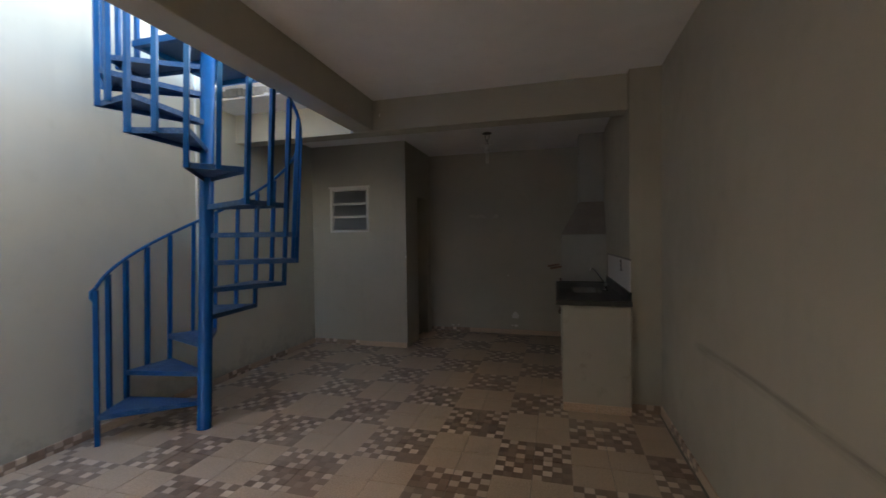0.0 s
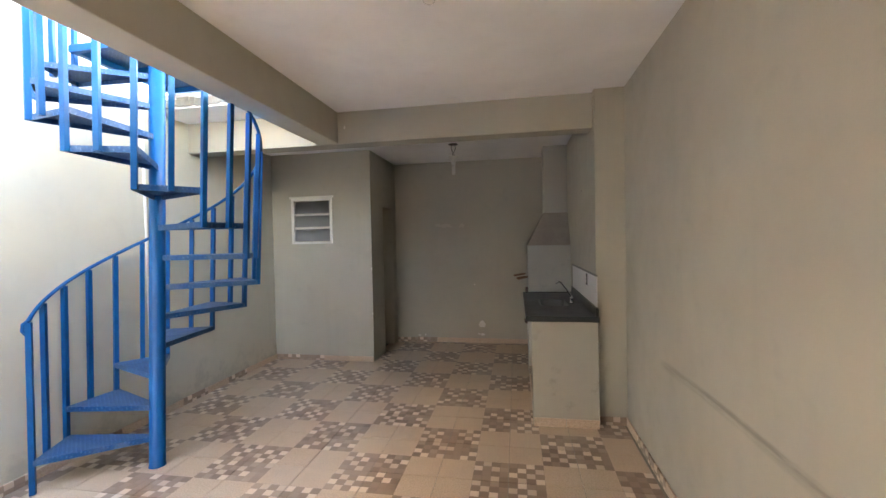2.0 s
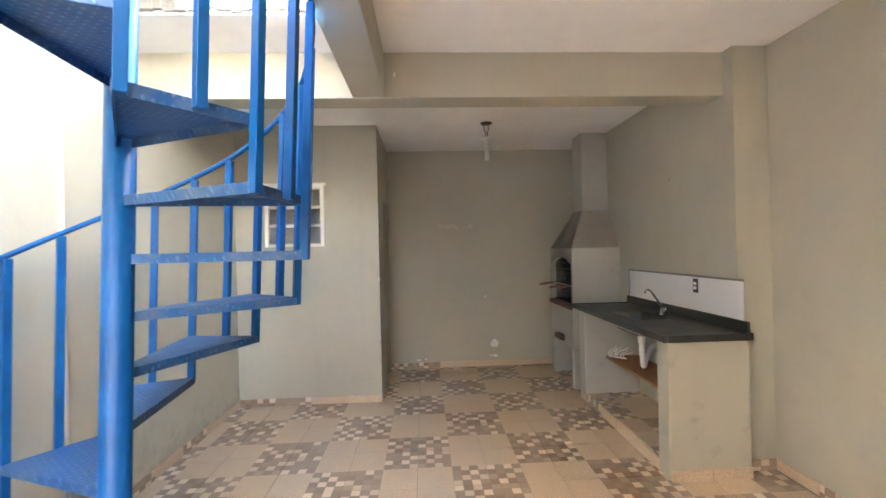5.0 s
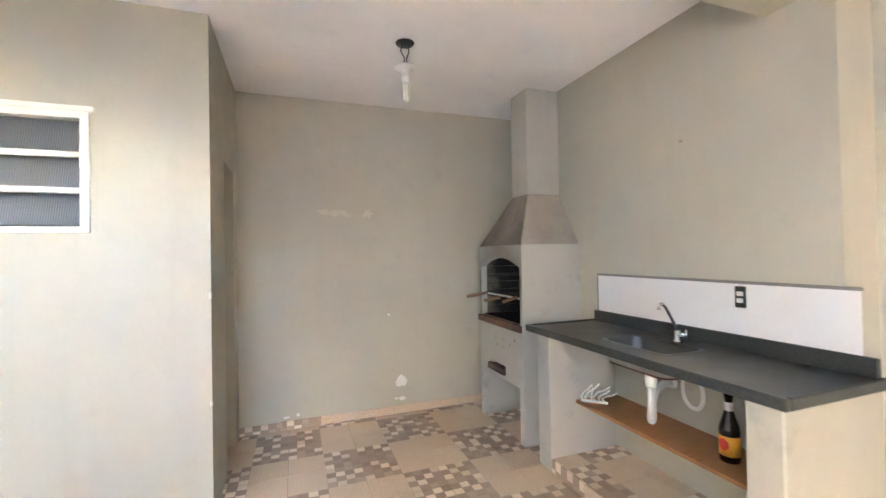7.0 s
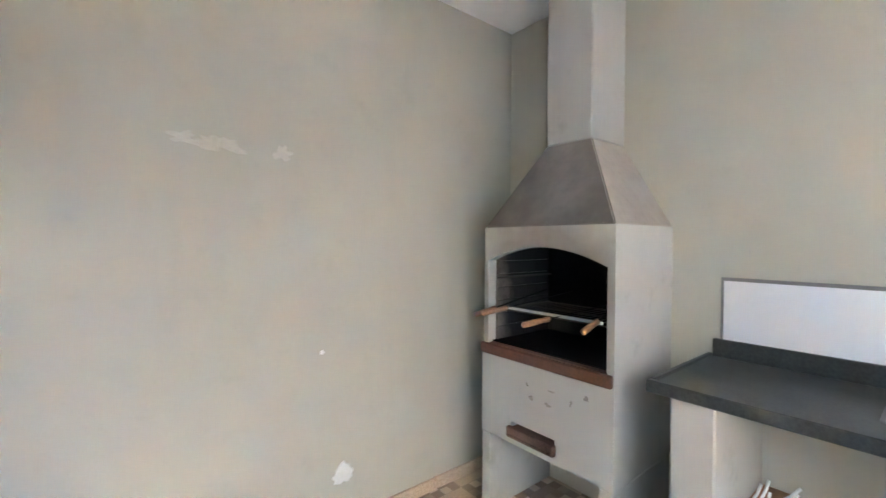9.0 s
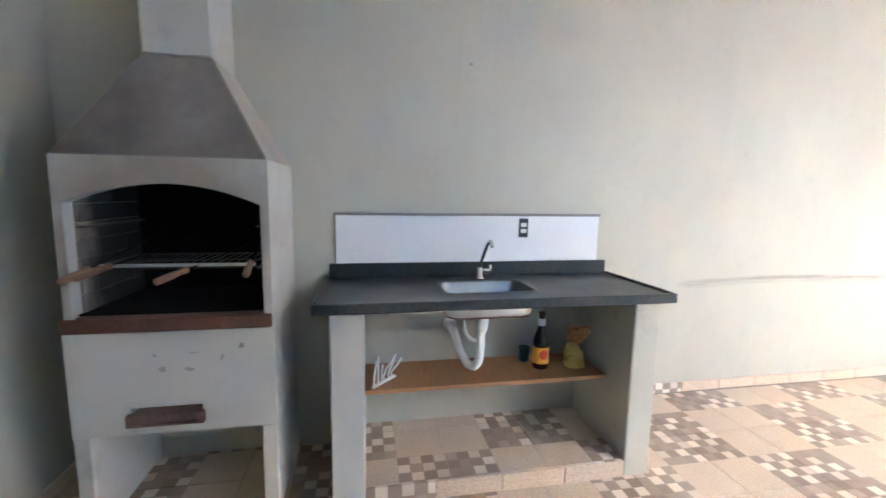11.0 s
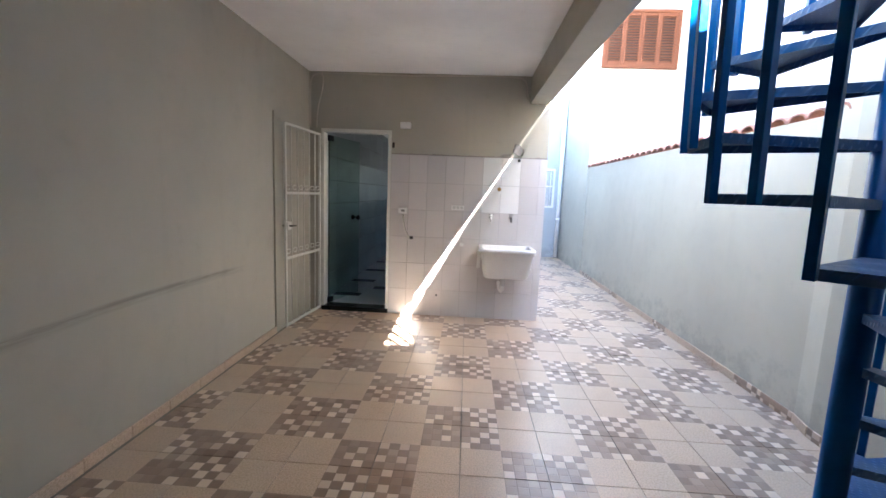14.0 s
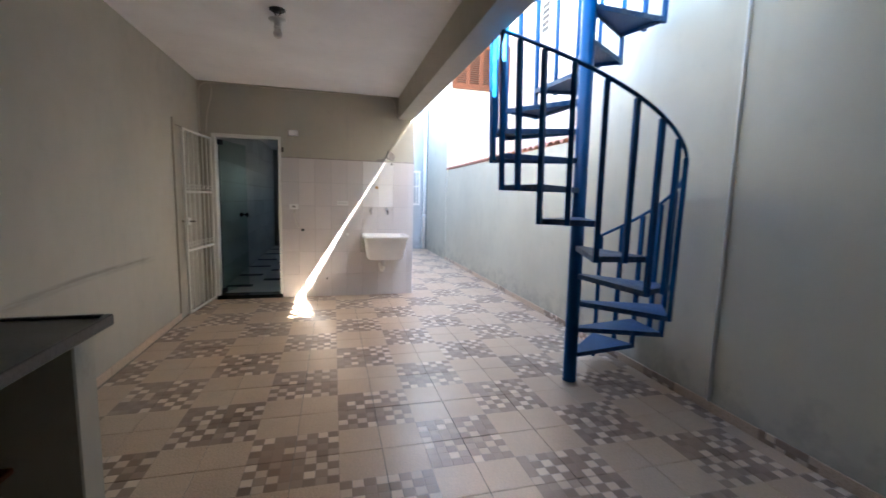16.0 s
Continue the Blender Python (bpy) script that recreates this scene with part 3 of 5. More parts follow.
baluster(A0, 0.0)
for n in range(1, 14):
    for f in (0.5, 1.0):
        baluster(A0 - STEP * (n - 1 + f), RISE * n - 0.028)
rail = [(*ring(a, RT + 0.004 + FLARE), rail_z(a)) for a in np.arange(A0, A0 - STEP * 13 - 1, -4)]
bm = bmesh.new()
tube(bm, rail, 0.0125, 10)
part("handrail", bm, blue, stair, "thin blue bent handrail", True)
x, y = ring(A0, RT + 0.004 + FLARE)
bm = bmesh.new()
tube(bm, [(x, y, rail_z(A0)), (x - 0.012, y - 0.02, rail_z(A0) - 0.02), (x - 0.014, y - 0.022, rail_z(A0) - 0.06), (x - 0.004, y - 0.006, rail_z(A0) - 0.09)], 0.0125, 10)
part("rail_end", bm, blue, stair, "curled end of the handrail", True)

# the whole stair leans a little off plumb
for ob in stair.children_recursive:
    for v in ob.data.vertices:
        v.co.x += LEAN_X * v.co.z
        v.co.y += LEAN_Y * v.co.z


# ---- washroom window ----
win = thing("window_1", "white aluminium louvre window with three ribbed glass slats", "window", (-2.55, YK, 1.533), kind="structure")
bm = bmesh.new()
x0, x1, z0, z1, w = -2.835, -2.265, 1.528, 2.125, 0.038
box(bm, x0, YK - 0.016, z0, x0 + w, YK + 0.05, z1, 0.003), box(bm, x1 - w, YK - 0.016, z0, x1, YK + 0.05, z1, 0.003)
box(bm, x0 + w, YK - 0.015, z0, x1 - w, YK + 0.05, z0 + w * 0.8, 0.003), box(bm, x0 + w, YK - 0.015, z1 - w, x1 - w, YK + 0.05, z1, 0.003)
part("window_frame", bm, white_metal, win)
bm = bmesh.new()
box(bm, x0 - 0.02, YK - 0.022, z1 - 0.004, x1 + 0.02, YK + 0.001, z1 + 0.022, 0.003)
part("drip_cap", bm, white_metal, win)
pane_h = (z1 - z0 - 1.8 * w) / 3
for i in range(3):
    zc = z0 + 0.8 * w + pane_h * (i + 0.5)
    bm = bmesh.new()
    box(bm, x0 + w, -0.003, -pane_h / 2 + 0.005, x1 - w, 0.003, pane_h / 2 - 0.005, 0, Matrix.Translation((0, YK + 0.022, zc)) @ Matrix.Rotation(radians(-14), 4, "X"))
    ob = part("pane", bm, ribbed_glass, win)
    bm = bmesh.new()
    box(bm, x0 + w, -0.009, -0.015, x1 - w, 0.009, 0.015, 0.003, Matrix.Translation((0, YK + 0.004, zc - pane_h / 2)) @ Matrix.Rotation(radians(-14), 4, "X"))
    if i:
        part("slat_rail", bm, white_metal, win)
    else:
        bm.free()
slab("washroom_floor", grout, "dim washroom floor beyond the doorway", "floor", (XL, YK + 0.12, -0.02, XS - 0.02, YB, -0.0035))
# ---- sink counter ----
bm = bmesh.new()
box(bm, 0.205, 4.23, 0.0, XC, 5.47, 0.075)
plinth = solid("counter_plinth", bm, grout, "raised tiled plinth between the counter supports", "plinth", "structure")
for i, cx in enumerate((0.385, 0.845)):
    for j, cy in enumerate((5.315, 4.855, 4.395)):
        dx0, dx1 = max(cx - 0.2285, 0.207) - cx, min(cx + 0.2285, XC) - cx
        dy0, dy1 = max(cy - 0.2285, 4.24) - cy, min(cy + 0.2285, 5.46) - cy
        bm = bmesh.new()
        if (i + j) % 2:
            box(bm, dy0, -dx1, 0, dy1, -dx0, 0.008, 0.001)
        else:
            box(bm, dx0, dy0, 0, dx1, dy1, 0.008, 0.001)
        ob = new("tile", mesh_of("tile", bm, floor_tile))
        ob.parent = plinth
        ob.matrix_basis = Matrix.Translation((cx, cy, 0.075)) @ Matrix.Rotation(radians(90 * ((i + j) % 2)), 4, "Z")
skirting("plinth_edge", 0.205, 5.46, 0.205, 4.24, -1, 0, 0.082)
for y0, y1, lab in ((5.46, 5.598, "painted masonry counter support beside the barbecue"), (4.115, 4.245, "painted masonry counter support at the free end")):
    bm = bmesh.new()
    box(bm, 0.19, y0, 0.0, XC, y1, 0.865, 0.006)
    solid("counter_support", bm, bbq_paint if y0 > 5 else paint("support_paint", GREIGE, (0.20, 0.17, 0.13), 0.5), lab, "support", group="counter supports")

top = thing("worktop", "dark grey granite worktop with upstand and sink cutout", "worktop", (0.43, 4.87, 0.855))
X0, X1, Y0, Y1 = 0.146, XC, 4.08, 5.655
SX0, SX1, SY0, SY1 = 0.298, 0.552, 4.675, 5.10
bm = bmesh.new()
us, vs = [X0, SX0, SX1, X1], [Y0, SY0, SY1, Y1]
for i in range(3):
    for j in range(3):
        if (i, j) != (1, 1):
            box(bm, us[i], vs[j], 0.866, us[i + 1], vs[j + 1], 0.886)
bmesh.ops.remove_doubles(bm, verts=bm.verts, dist=1e-5)
part("slab", bm, granite, top)
bm = bmesh.new()
box(bm, X0 - 0.006, Y0 - 0.004, 0.852, X0 + 0.022, Y1 + 0.004, 0.895, 0.004)
part("front_edge", bm, granite, top)
for y in (Y0 - 0.005, Y1 - 0.017):
    bm = bmesh.new()
    box(bm, X0 + 0.022, y, 0.852, X1, y + 0.022, 0.896, 0.004)
    part("end_edge", bm, granite, top)
bm = bmesh.new()
box(bm, X1 - 0.022, Y0 + 0.02, 0.886, X1 - 0.001, Y1 - 0.02, 0.962, 0.003)
part("upstand", bm, granite, top)

sink = thing("sink_bowl", "stainless steel sink bowl set into the granite worktop", "sink", ((SX0 + SX1) / 2, (SY0 + SY1) / 2, 0.74))
bm = bmesh.new()


def bowl_ring(inset, z, rad, n=6):
    x0, x1, y0, y1 = SX0 + inset, SX1 - inset, SY0 + inset, SY1 - inset
    pts = []
    for cx, cy, a0 in ((x1 - rad, y1 - rad, 0), (x0 + rad, y1 - rad, 90), (x0 + rad, y0 + rad, 180), (x1 - rad, y0 + rad, 270)):
        for k in range(n + 1):
            a = radians(a0 + 90 * k / n)
            pts.append(bm.verts.new((cx + rad * math.cos(a), cy + rad * math.sin(a), z)))
    return pts


rings = [bowl_ring(*a) for a in ((-0.013, 0.8868, 0.041), (-0.011, 0.8882, 0.041), (0.002, 0.8884, 0.045), (0.006, 0.880, 0.05), (0.012, 0.782, 0.05), (0.022, 0.766, 0.05), (0.05, 0.762, 0.04))]
for a, b in zip(rings, rings[1:]):
    for k in range(len(a)):
        bm.faces.new((a[k], a[(k + 1) % len(a)], b[(k + 1) % len(a)], b[k]))
bm.faces.new(rings[-1])
part("basin", bm, make_bowl(), sink, smooth=True)
bm = bmesh.new()
rings = [bowl_ring(*a) for a in ((0.003, 0.864, 0.05), (0.008, 0.780, 0.055), (0.019, 0.7605, 0.055))]
for a, b in zip(rings, rings[1:]):
    for k in range(len(a)):
        bm.faces.new((a[k], a[(k + 1) % len(a)], b[(k + 1) % len(a)], b[k]))
part("outer_shell", bm, steel, sink, "bright steel underside of the bowl", True)
bm = bmesh.new()
lathe(bm, [(0.034, 0.761), (0.034, 0.7645), (0.02, 0.7645), (0.018, 0.762)], ((SX0 + SX1) / 2, (SY0 + SY1) / 2, 0), 20)
part("drain", bm, chrome, sink, "chrome drain")
bm = bmesh.new()
low = [Vector(v.co) for v in bowl_ring(0.016, 0.765, 0.05)]
bmesh.ops.delete(bm, geom=bm.verts[:], context="VERTS")
tube(bm, low + low[:1], 0.005, 6, False)
part("pan_edge", bm, plain("rust_edge", (0.16, 0.075, 0.05), 0.7, spread=0.4), sink, "rusty brown lower edge of the bowl")

trap = thing("drain_hose", "white corrugated drain trap under the sink", "drain pipe", (0.44, 4.9, 0.45))
bm = bmesh.new()
lathe(bm, [(0.012, 0.66), (0.026, 0.662), (0.03, 0.69), (0.03, 0.759), (0.012, 0.7605)], (0.44, 4.9, 0), 18)
part("cup", bm, white_plastic, trap, smooth=True)
bm = bmesh.new()
path = [(0.44, 4.90, 0.665), (0.442, 4.90, 0.56), (0.45, 4.905, 0.50), (0.465, 4.925, 0.468), (0.49, 4.955, 0.475), (0.53, 4.985, 0.53), (0.58, 5.0, 0.60), (0.64, 5.005, 0.62), (XC, 5.005, 0.62)]
dense = []
for a, b in zip(path, path[1:]):
    for k in range(9):
        dense.append(Vector(a).lerp(Vector(b), k / 9))
for _ in range(4):
    dense = [dense[0]] + [(dense[i - 1] + dense[i] * 2 + dense[i + 1]) / 4 for i in range(1, len(dense) - 1)] + [dense[-1]]
tube(bm, dense, 0.019, 14)
for i, v in enumerate(bm.verts):
    c = dense[i // 14]
    if (i // 14) % 2:
        v.co = c + (v.co - c) * 1.16
part("hose", bm, white_plastic, trap, smooth=True)
bm = bmesh.new()
lathe(bm, [(0.02, 0.0), (0.034, 0.002), (0.034, 0.012), (0.02, 0.02)], (0, 0, 0), 18)
bmesh.ops.transform(bm, matrix=Matrix.Translation((XC - 0.001, 5.005, 0.62)) @ Matrix.Rotation(radians(-90), 4, "Y"), verts=bm.verts)
part("wall_flange", bm, white_plastic, trap, smooth=True)
hose = [(0.60, 4.85, 0.866), (0.63, 4.82, 0.78), (0.68, 4.798, 0.68), (0.692, 4.80, 0.59), (0.692, 4.83, 0.535), (0.69, 4.88, 0.535), (0.69, 4.92, 0.58), (0.695, 4.93, 0.65), (XC, 4.93, 0.70)]
bm = bmesh.new()
dense = [Vector(a).lerp(Vector(b), k / 5) for a, b in zip(hose, hose[1:]) for k in range(5)]
for _ in range(4):
    dense = [dense[0]] + [(dense[i - 1] + dense[i] * 2 + dense[i + 1]) / 4 for i in range(1, len(dense) - 1)] + [dense[-1]]
tube(bm, dense, 0.0105, 10)
solid("supply_hose", bm, white_plastic, "thin white flexible supply hose under the sink", "hose", smooth=True)

tap = thing("faucet", "chrome gooseneck kitchen faucet on the worktop", "faucet", (0.60, 4.87, 0.886))
bm = bmesh.new()
lathe(bm, [(0.026, 0.886), (0.026, 0.894), (0.016, 0.90), (0.016, 0.945), (0.010, 0.95)], (0.60, 4.87, 0), 20)
part("base", bm, chrome, tap, smooth=True)
neck = [(0.60, 4.87, 0.94), (0.586, 4.869, 0.975), (0.546, 4.864, 1.03), (0.508, 4.859, 1.082), (0.488, 4.857, 1.097), (0.470, 4.855, 1.098), (0.458, 4.853, 1.086), (0.454, 4.852, 1.07)]
dense = [Vector(a).lerp(Vector(b), k / 5) for a, b in zip(neck, neck[1:]) for k in range(5)] + [Vector(neck[-1])]
for _ in range(3):
    dense = [dense[0]] + [(dense[i - 1] + dense[i] * 2 + dense[i + 1]) / 4 for i in range(1, len(dense) - 1)] + [dense[-1]]
bm = bmesh.new()
tube(bm, dense, 0.0085, 12)
part("spout", bm, chrome, tap, smooth=True)
bm = bmesh.new()
tube(bm, [(0.60, 4.87, 0.925), (0.598, 4.835, 0.93), (0.596, 4.82, 0.932)], 0.012, 12)
tube(bm, [(0.596, 4.81, 0.91), (0.596, 4.815, 0.96)], 0.006, 8)
part("handle", bm, chrome, tap, smooth=True)

laminate_look = Mat("white_laminate", 0.35)
laminate_look.colour((0.71, 0.70, 0.71))
laminate_look.bump(laminate_look.noise(30, 3, "World"), 0.0004, 0.2)
laminate = laminate_look.m
splash = thing("splashback", "white splashback panel edged with grey trim", "splashback", (XC, 4.875, 0.962))
bm = bmesh.new()
box(bm, XC - 0.008, 4.15, 0.962, XC, 5.600, 1.222)
part("panel", bm, laminate, splash)
bm = bmesh.new()
box(bm, XC - 0.012, 4.142, 1.222, XC, 5.61, 1.236, 0.002), box(bm, XC - 0.011, 5.600, 0.962, XC, 5.61, 1.222, 0.002)
part("trim", bm, plain("trim_grey", (0.20, 0.19, 0.18), 0.5), splash, "dark grey edge trim")
sock = thing("power_outlet", "black two-gang power outlet on the splashback", "outlet", (XC - 0.01, 4.60, 1.157), group="outlets")
bm = bmesh.new()
box(bm, XC - 0.016, 4.574, 1.107, XC - 0.0085, 4.627, 1.210, 0.003)
part("plate", bm, black_plastic, sock)
for z in (1.142, 1.175):
    bm = bmesh.new()
    box(bm, XC - 0.020, 4.585, z - 0.011, XC - 0.014, 4.616, z + 0.011, 0.002)
    part("socket", bm, white_plastic, sock, "white socket insert")

# worktop, bowl, faucet and trap bedded on mortar over the supports
for ob in (top, sink, tap, trap):
    ob.location.z += 0.013

# shelf and what stands on it
SH = 0.43
bm = bmesh.new()
box(bm, 0.385, 4.245, SH - 0.020, 0.70, 5.46, SH, 0.002)
solid("shelf_board", bm, shelf_wood, "reddish brown wooden shelf board under the worktop", "shelf")
bottle = thing("beer_bottle", "brown glass beer bottle with yellow and red label", "bottle", (0.525, 4.545, SH))
bm = bmesh.new()
lathe(bm, [(0.030, 0), (0.034, 0.006), (0.034, 0.135), (0.031, 0.155), (0.018, 0.20), (0.0135, 0.225), (0.0135, 0.268), (0.016, 0.27), (0.016, 0.285), (0.012, 0.287)], (0.525, 4.545, SH), 28)
part("body", bm, amber_glass, bottle, smooth=True)
bm = bmesh.new()
lathe(bm, [(0.0348, 0.03), (0.0348, 0.112)], (0.525, 4.545, SH), 28)
part("label", bm, plain("label_yellow", (0.70, 0.32, 0.03), 0.5, spread=0.1), bottle, "yellow paper label", True)
bm = bmesh.new()
for k in range(-4, 4):
    a0, a1 = radians(180 + k * 8), radians(180 + (k + 1) * 8)
    r = 0.0353
    h0, h1 = 0.030 * math.cos(k / 4.5 * 1.3), 0.022 * math.cos((k + 1) / 4.5 * 1.3)
    q = [(a0, 0.078 - h0), (a1, 0.078 - h1), (a1, 0.078 + h1), (a0, 0.078 + h0)]
    bm.faces.new([bm.verts.new((0.525 + r * math.cos(a), 4.545 + r * math.sin(a), SH + z)) for a, z in q])
part("emblem", bm, plain("label_red", (0.42, 0.03, 0.02), 0.5), bottle, "red emblem on the label")
bm = bmesh.new()
lathe(bm, [(0.0145, 0.215), (0.0152, 0.218), (0.0152, 0.25), (0.0145, 0.252)], (0.525, 4.545, SH), 24)
part("neck_foil", bm, white_plastic, bottle, "pale neck foil", True)
for ob in bottle.children:
    for v in ob.data.vertices:
        v.co = Vector((0.525, 4.545, SH)) + (v.co - Vector((0.525, 4.545, SH))) * 1.22
        v.co.z -= (v.co.z - SH) * 0.13
bm = bmesh.new()
lathe(bm, [(0.0001, 0.0), (0.022, 0.0), (0.028, 0.008), (0.030, 0.075), (0.032, 0.08), (0.028, 0.081), (0.025, 0.010), (0.0001, 0.008)], (0.62, 4.60, SH), 24)
solid("blue_pot", bm, plain("teal_plastic", (0.02, 0.075, 0.09), 0.4), "small teal plastic pot behind the bottle", "pot", smooth=True)

bag = thing("snack_bag", "crumpled yellow and orange plastic bag on the shelf", "bag", (0.50, 4.36, SH))


def crumple(name, z0, z1, r0, r1, material, lean):
    bm = bmesh.new()
    rings = []
    for i in range(11):
        f = i / 10
        r = r0 + (r1 - r0) * f
        r *= 0.8 + 0.35 * math.sin(math.pi * min(1, f * 1.1)) ** 0.7
        ringv = []
        for k in range(20):
            a = 2 * math.pi * k / 20
            p = Vector((math.cos(a) * 0.6, math.sin(a), f * 2 + z0 * 9))
            d = 1 + 0.35 * noise.noise(p * 2.3) + 0.2 * noise.noise(p * 6)
            ringv.append(bm.verts.new((0.50 + math.cos(a) * r * 0.55 * d + lean[0] * f, 4.36 + math.sin(a) * r * d + lean[1] * f, SH + z0 + (z1 - z0) * f + 0.012 * noise.noise(p * 4) * (1 if i else 0))))
        rings.append(ringv)
    for a, b in zip(rings, rings[1:]):
        for k in range(20):
            bm.faces.new((a[k], a[(k + 1) % 20], b[(k + 1) % 20], b[k]))
    bm.faces.new(rings[0][::-1]), bm.faces.new(rings[-1])
    part(name, bm, material, bag)


crumple("belly", 0.0, 0.14, 0.055, 0.035, plain("bag_yellow", (0.40, 0.29, 0.07), 0.35, spread=0.35, scale=30), (0.0, 0.02))
crumple("top", 0.13, 0.22, 0.03, 0.075, plain("bag_orange", (0.33, 0.14, 0.035), 0.35, spread=0.35, scale=30), (0.01, -0.02))
hooks = thing("hook_rack", "white plastic rack of curled hooks lying on the shelf", "hook rack", (0.45, 5.38, SH))
H0, H1 = Vector((0.402, 5.425, SH + 0.008)), Vector((0.515, 5.315, SH + 0.008))
bm = bmesh.new()
tube(bm, [H0, H1], 0.008, 8)
part("back_bar", bm, white_plastic, hooks, smooth=True)
rnd = random.Random(5)
for i in range(6):
    p = H0.lerp(H1, (i + 0.4) / 6)
    lean, tall = rnd.uniform(-0.03, 0.03), rnd.uniform(0.8, 1.25)
    d = Vector((0.035 + lean, -0.02 + rnd.uniform(-0.02, 0.02), 0))
    bm = bmesh.new()
    tube(bm, [p, p - d * 0.35 + Vector((0, 0, 0.025)), p + d * 0.2 + Vector((0, 0, 0.05 * tall)), p + d * 0.9 + Vector((0, 0, 0.062 * tall)), p + d * 1.5 + Vector((0, 0, 0.085 * tall))], 0.0048, 8)
    part("hook", bm, white_plastic, hooks, smooth=True)

# ---- barbecue ----
BX, B0, B1 = 0.208, 5.809, 6.532
bbq = thing("barbecue", "white masonry barbecue with arched firebox, hood and chimney", "barbecue", (0.45, 6.15, 0))
for y0, y1 in ((B0, B0 + 0.06), (B1 - 0.06, B1)):
    bm = bmesh.new()
    box(bm, BX, y0, 0.0, XC, y1, 0.405, 0.005)
    part("leg", bm, bbq_paint, bbq)
bm = bmesh.new()
hole_wall(bm, "x", BX, BX + 0.05, B0, B1, 0.405, 0.812, [(6.08, 6.33, 0.470, 0.512)])
part("ash_front", bm, bbq_paint, bbq)
for name, b in (("ash_side", (BX + 0.05, B0, 0.405, XC, B0 + 0.05, 0.812)), ("ash_side", (BX + 0.05, B1 - 0.05, 0.405, XC, B1, 0.812)), ("ash_floor", (BX + 0.05, B0 + 0.05, 0.405, XC, B1 - 0.05, 0.43))):
    bm = bmesh.new()
    box(bm, *b)
    part(name, bm, bbq_paint, bbq)
bm = bmesh.new()
box(bm, BX + 0.004, 6.082, 0.472, BX + 0.30, 6.328, 0.488, 0.002), box(bm, BX - 0.028, 6.07, 0.445, BX - 0.001, 6.34, 0.494, 0.004)
box(bm, BX - 0.044, 6.09, 0.455, BX - 0.026, 6.32, 0.463, 0.002)
part("ash_drawer", bm, plain("rusty_steel", (0.13, 0.075, 0.055), 0.75, 0.3, spread=0.5, scale=25, depth=0.002), bbq, "rusty metal ash drawer")
bm = bmesh.new()
box(bm, BX - 0.022, B0 + 0.002, 0.814, BX - 0.0005, B1 - 0.004, 0.866, 0.005)
box(bm, BX, B0 + 0.05, 0.812, XC, B1 - 0.05, 0.868)
part("hearth", bm, ledge_stone, bbq, "reddish brown hearth slab")
# firebox shell with arched mouth
bm = bmesh.new()
AY0, AY1, ZS, ZA, ZT = B0 + 0.032, B1 - 0.040, 1.283, 1.357, 1.452
N = 18
cy, half = (AY0 + AY1) / 2, (AY1 - AY0) / 2
arch = [(cy + half * (1 - 2 * k / N), ZS + (ZA - ZS) * (1 - (1 - 2 * k / N) ** 2)) for k in range(N + 1)]
F0, F1 = B0 + 0.002, B1 - 0.014
for x in (BX, BX + 0.05):
    top_pts = [(F1 + (F0 - F1) * k / N, ZT) for k in range(N + 1)]
    va, vt = [bm.verts.new((x, y, z)) for y, z in arch], [bm.verts.new((x, y, z)) for y, z in top_pts]
    for k in range(N):
        bm.faces.new((va[k], va[k + 1], vt[k + 1], vt[k]))
    sides = [bm.verts.new((x, y, z)) for y, z in ((F1, 0.868), (AY1, 0.868), (AY0, 0.868), (F0, 0.868))]
    bm.faces.new((sides[0], sides[1], va[0], vt[0])), bm.faces.new((sides[2], sides[3], vt[-1], va[-1]))
    if x == BX:
        keep = (va, sides)
    else:
        for k in range(N):
            bm.faces.new((keep[0][k], keep[0][k + 1], va[k + 1], va[k]))
        bm.faces.new((keep[1][1], keep[0][0], va[0], sides[1])), bm.faces.new((keep[1][2], keep[0][-1], va[-1], sides[2]))
box(bm, BX + 0.0005, F0 - 0.0015, 0.812, XC, F0 + 0.028, ZT), box(bm, BX + 0.0005, F1 - 0.028, 0.812, XC, F1 + 0.0015, ZT)
part("firebox", bm, smoked_paint, bbq, "white firebox browned by smoke round its mouth")
brick_rnd = random.Random(14)
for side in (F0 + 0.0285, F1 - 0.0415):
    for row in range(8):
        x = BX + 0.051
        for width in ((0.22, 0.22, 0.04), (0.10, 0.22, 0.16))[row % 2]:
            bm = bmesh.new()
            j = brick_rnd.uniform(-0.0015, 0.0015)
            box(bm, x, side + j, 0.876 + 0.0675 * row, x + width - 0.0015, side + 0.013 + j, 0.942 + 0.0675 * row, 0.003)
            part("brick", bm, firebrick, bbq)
            x += width
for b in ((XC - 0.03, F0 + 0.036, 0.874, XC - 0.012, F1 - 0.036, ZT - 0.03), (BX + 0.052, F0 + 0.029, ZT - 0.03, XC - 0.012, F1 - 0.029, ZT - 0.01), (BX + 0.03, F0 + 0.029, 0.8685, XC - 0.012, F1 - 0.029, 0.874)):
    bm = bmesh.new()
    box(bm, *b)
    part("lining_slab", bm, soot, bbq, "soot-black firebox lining")
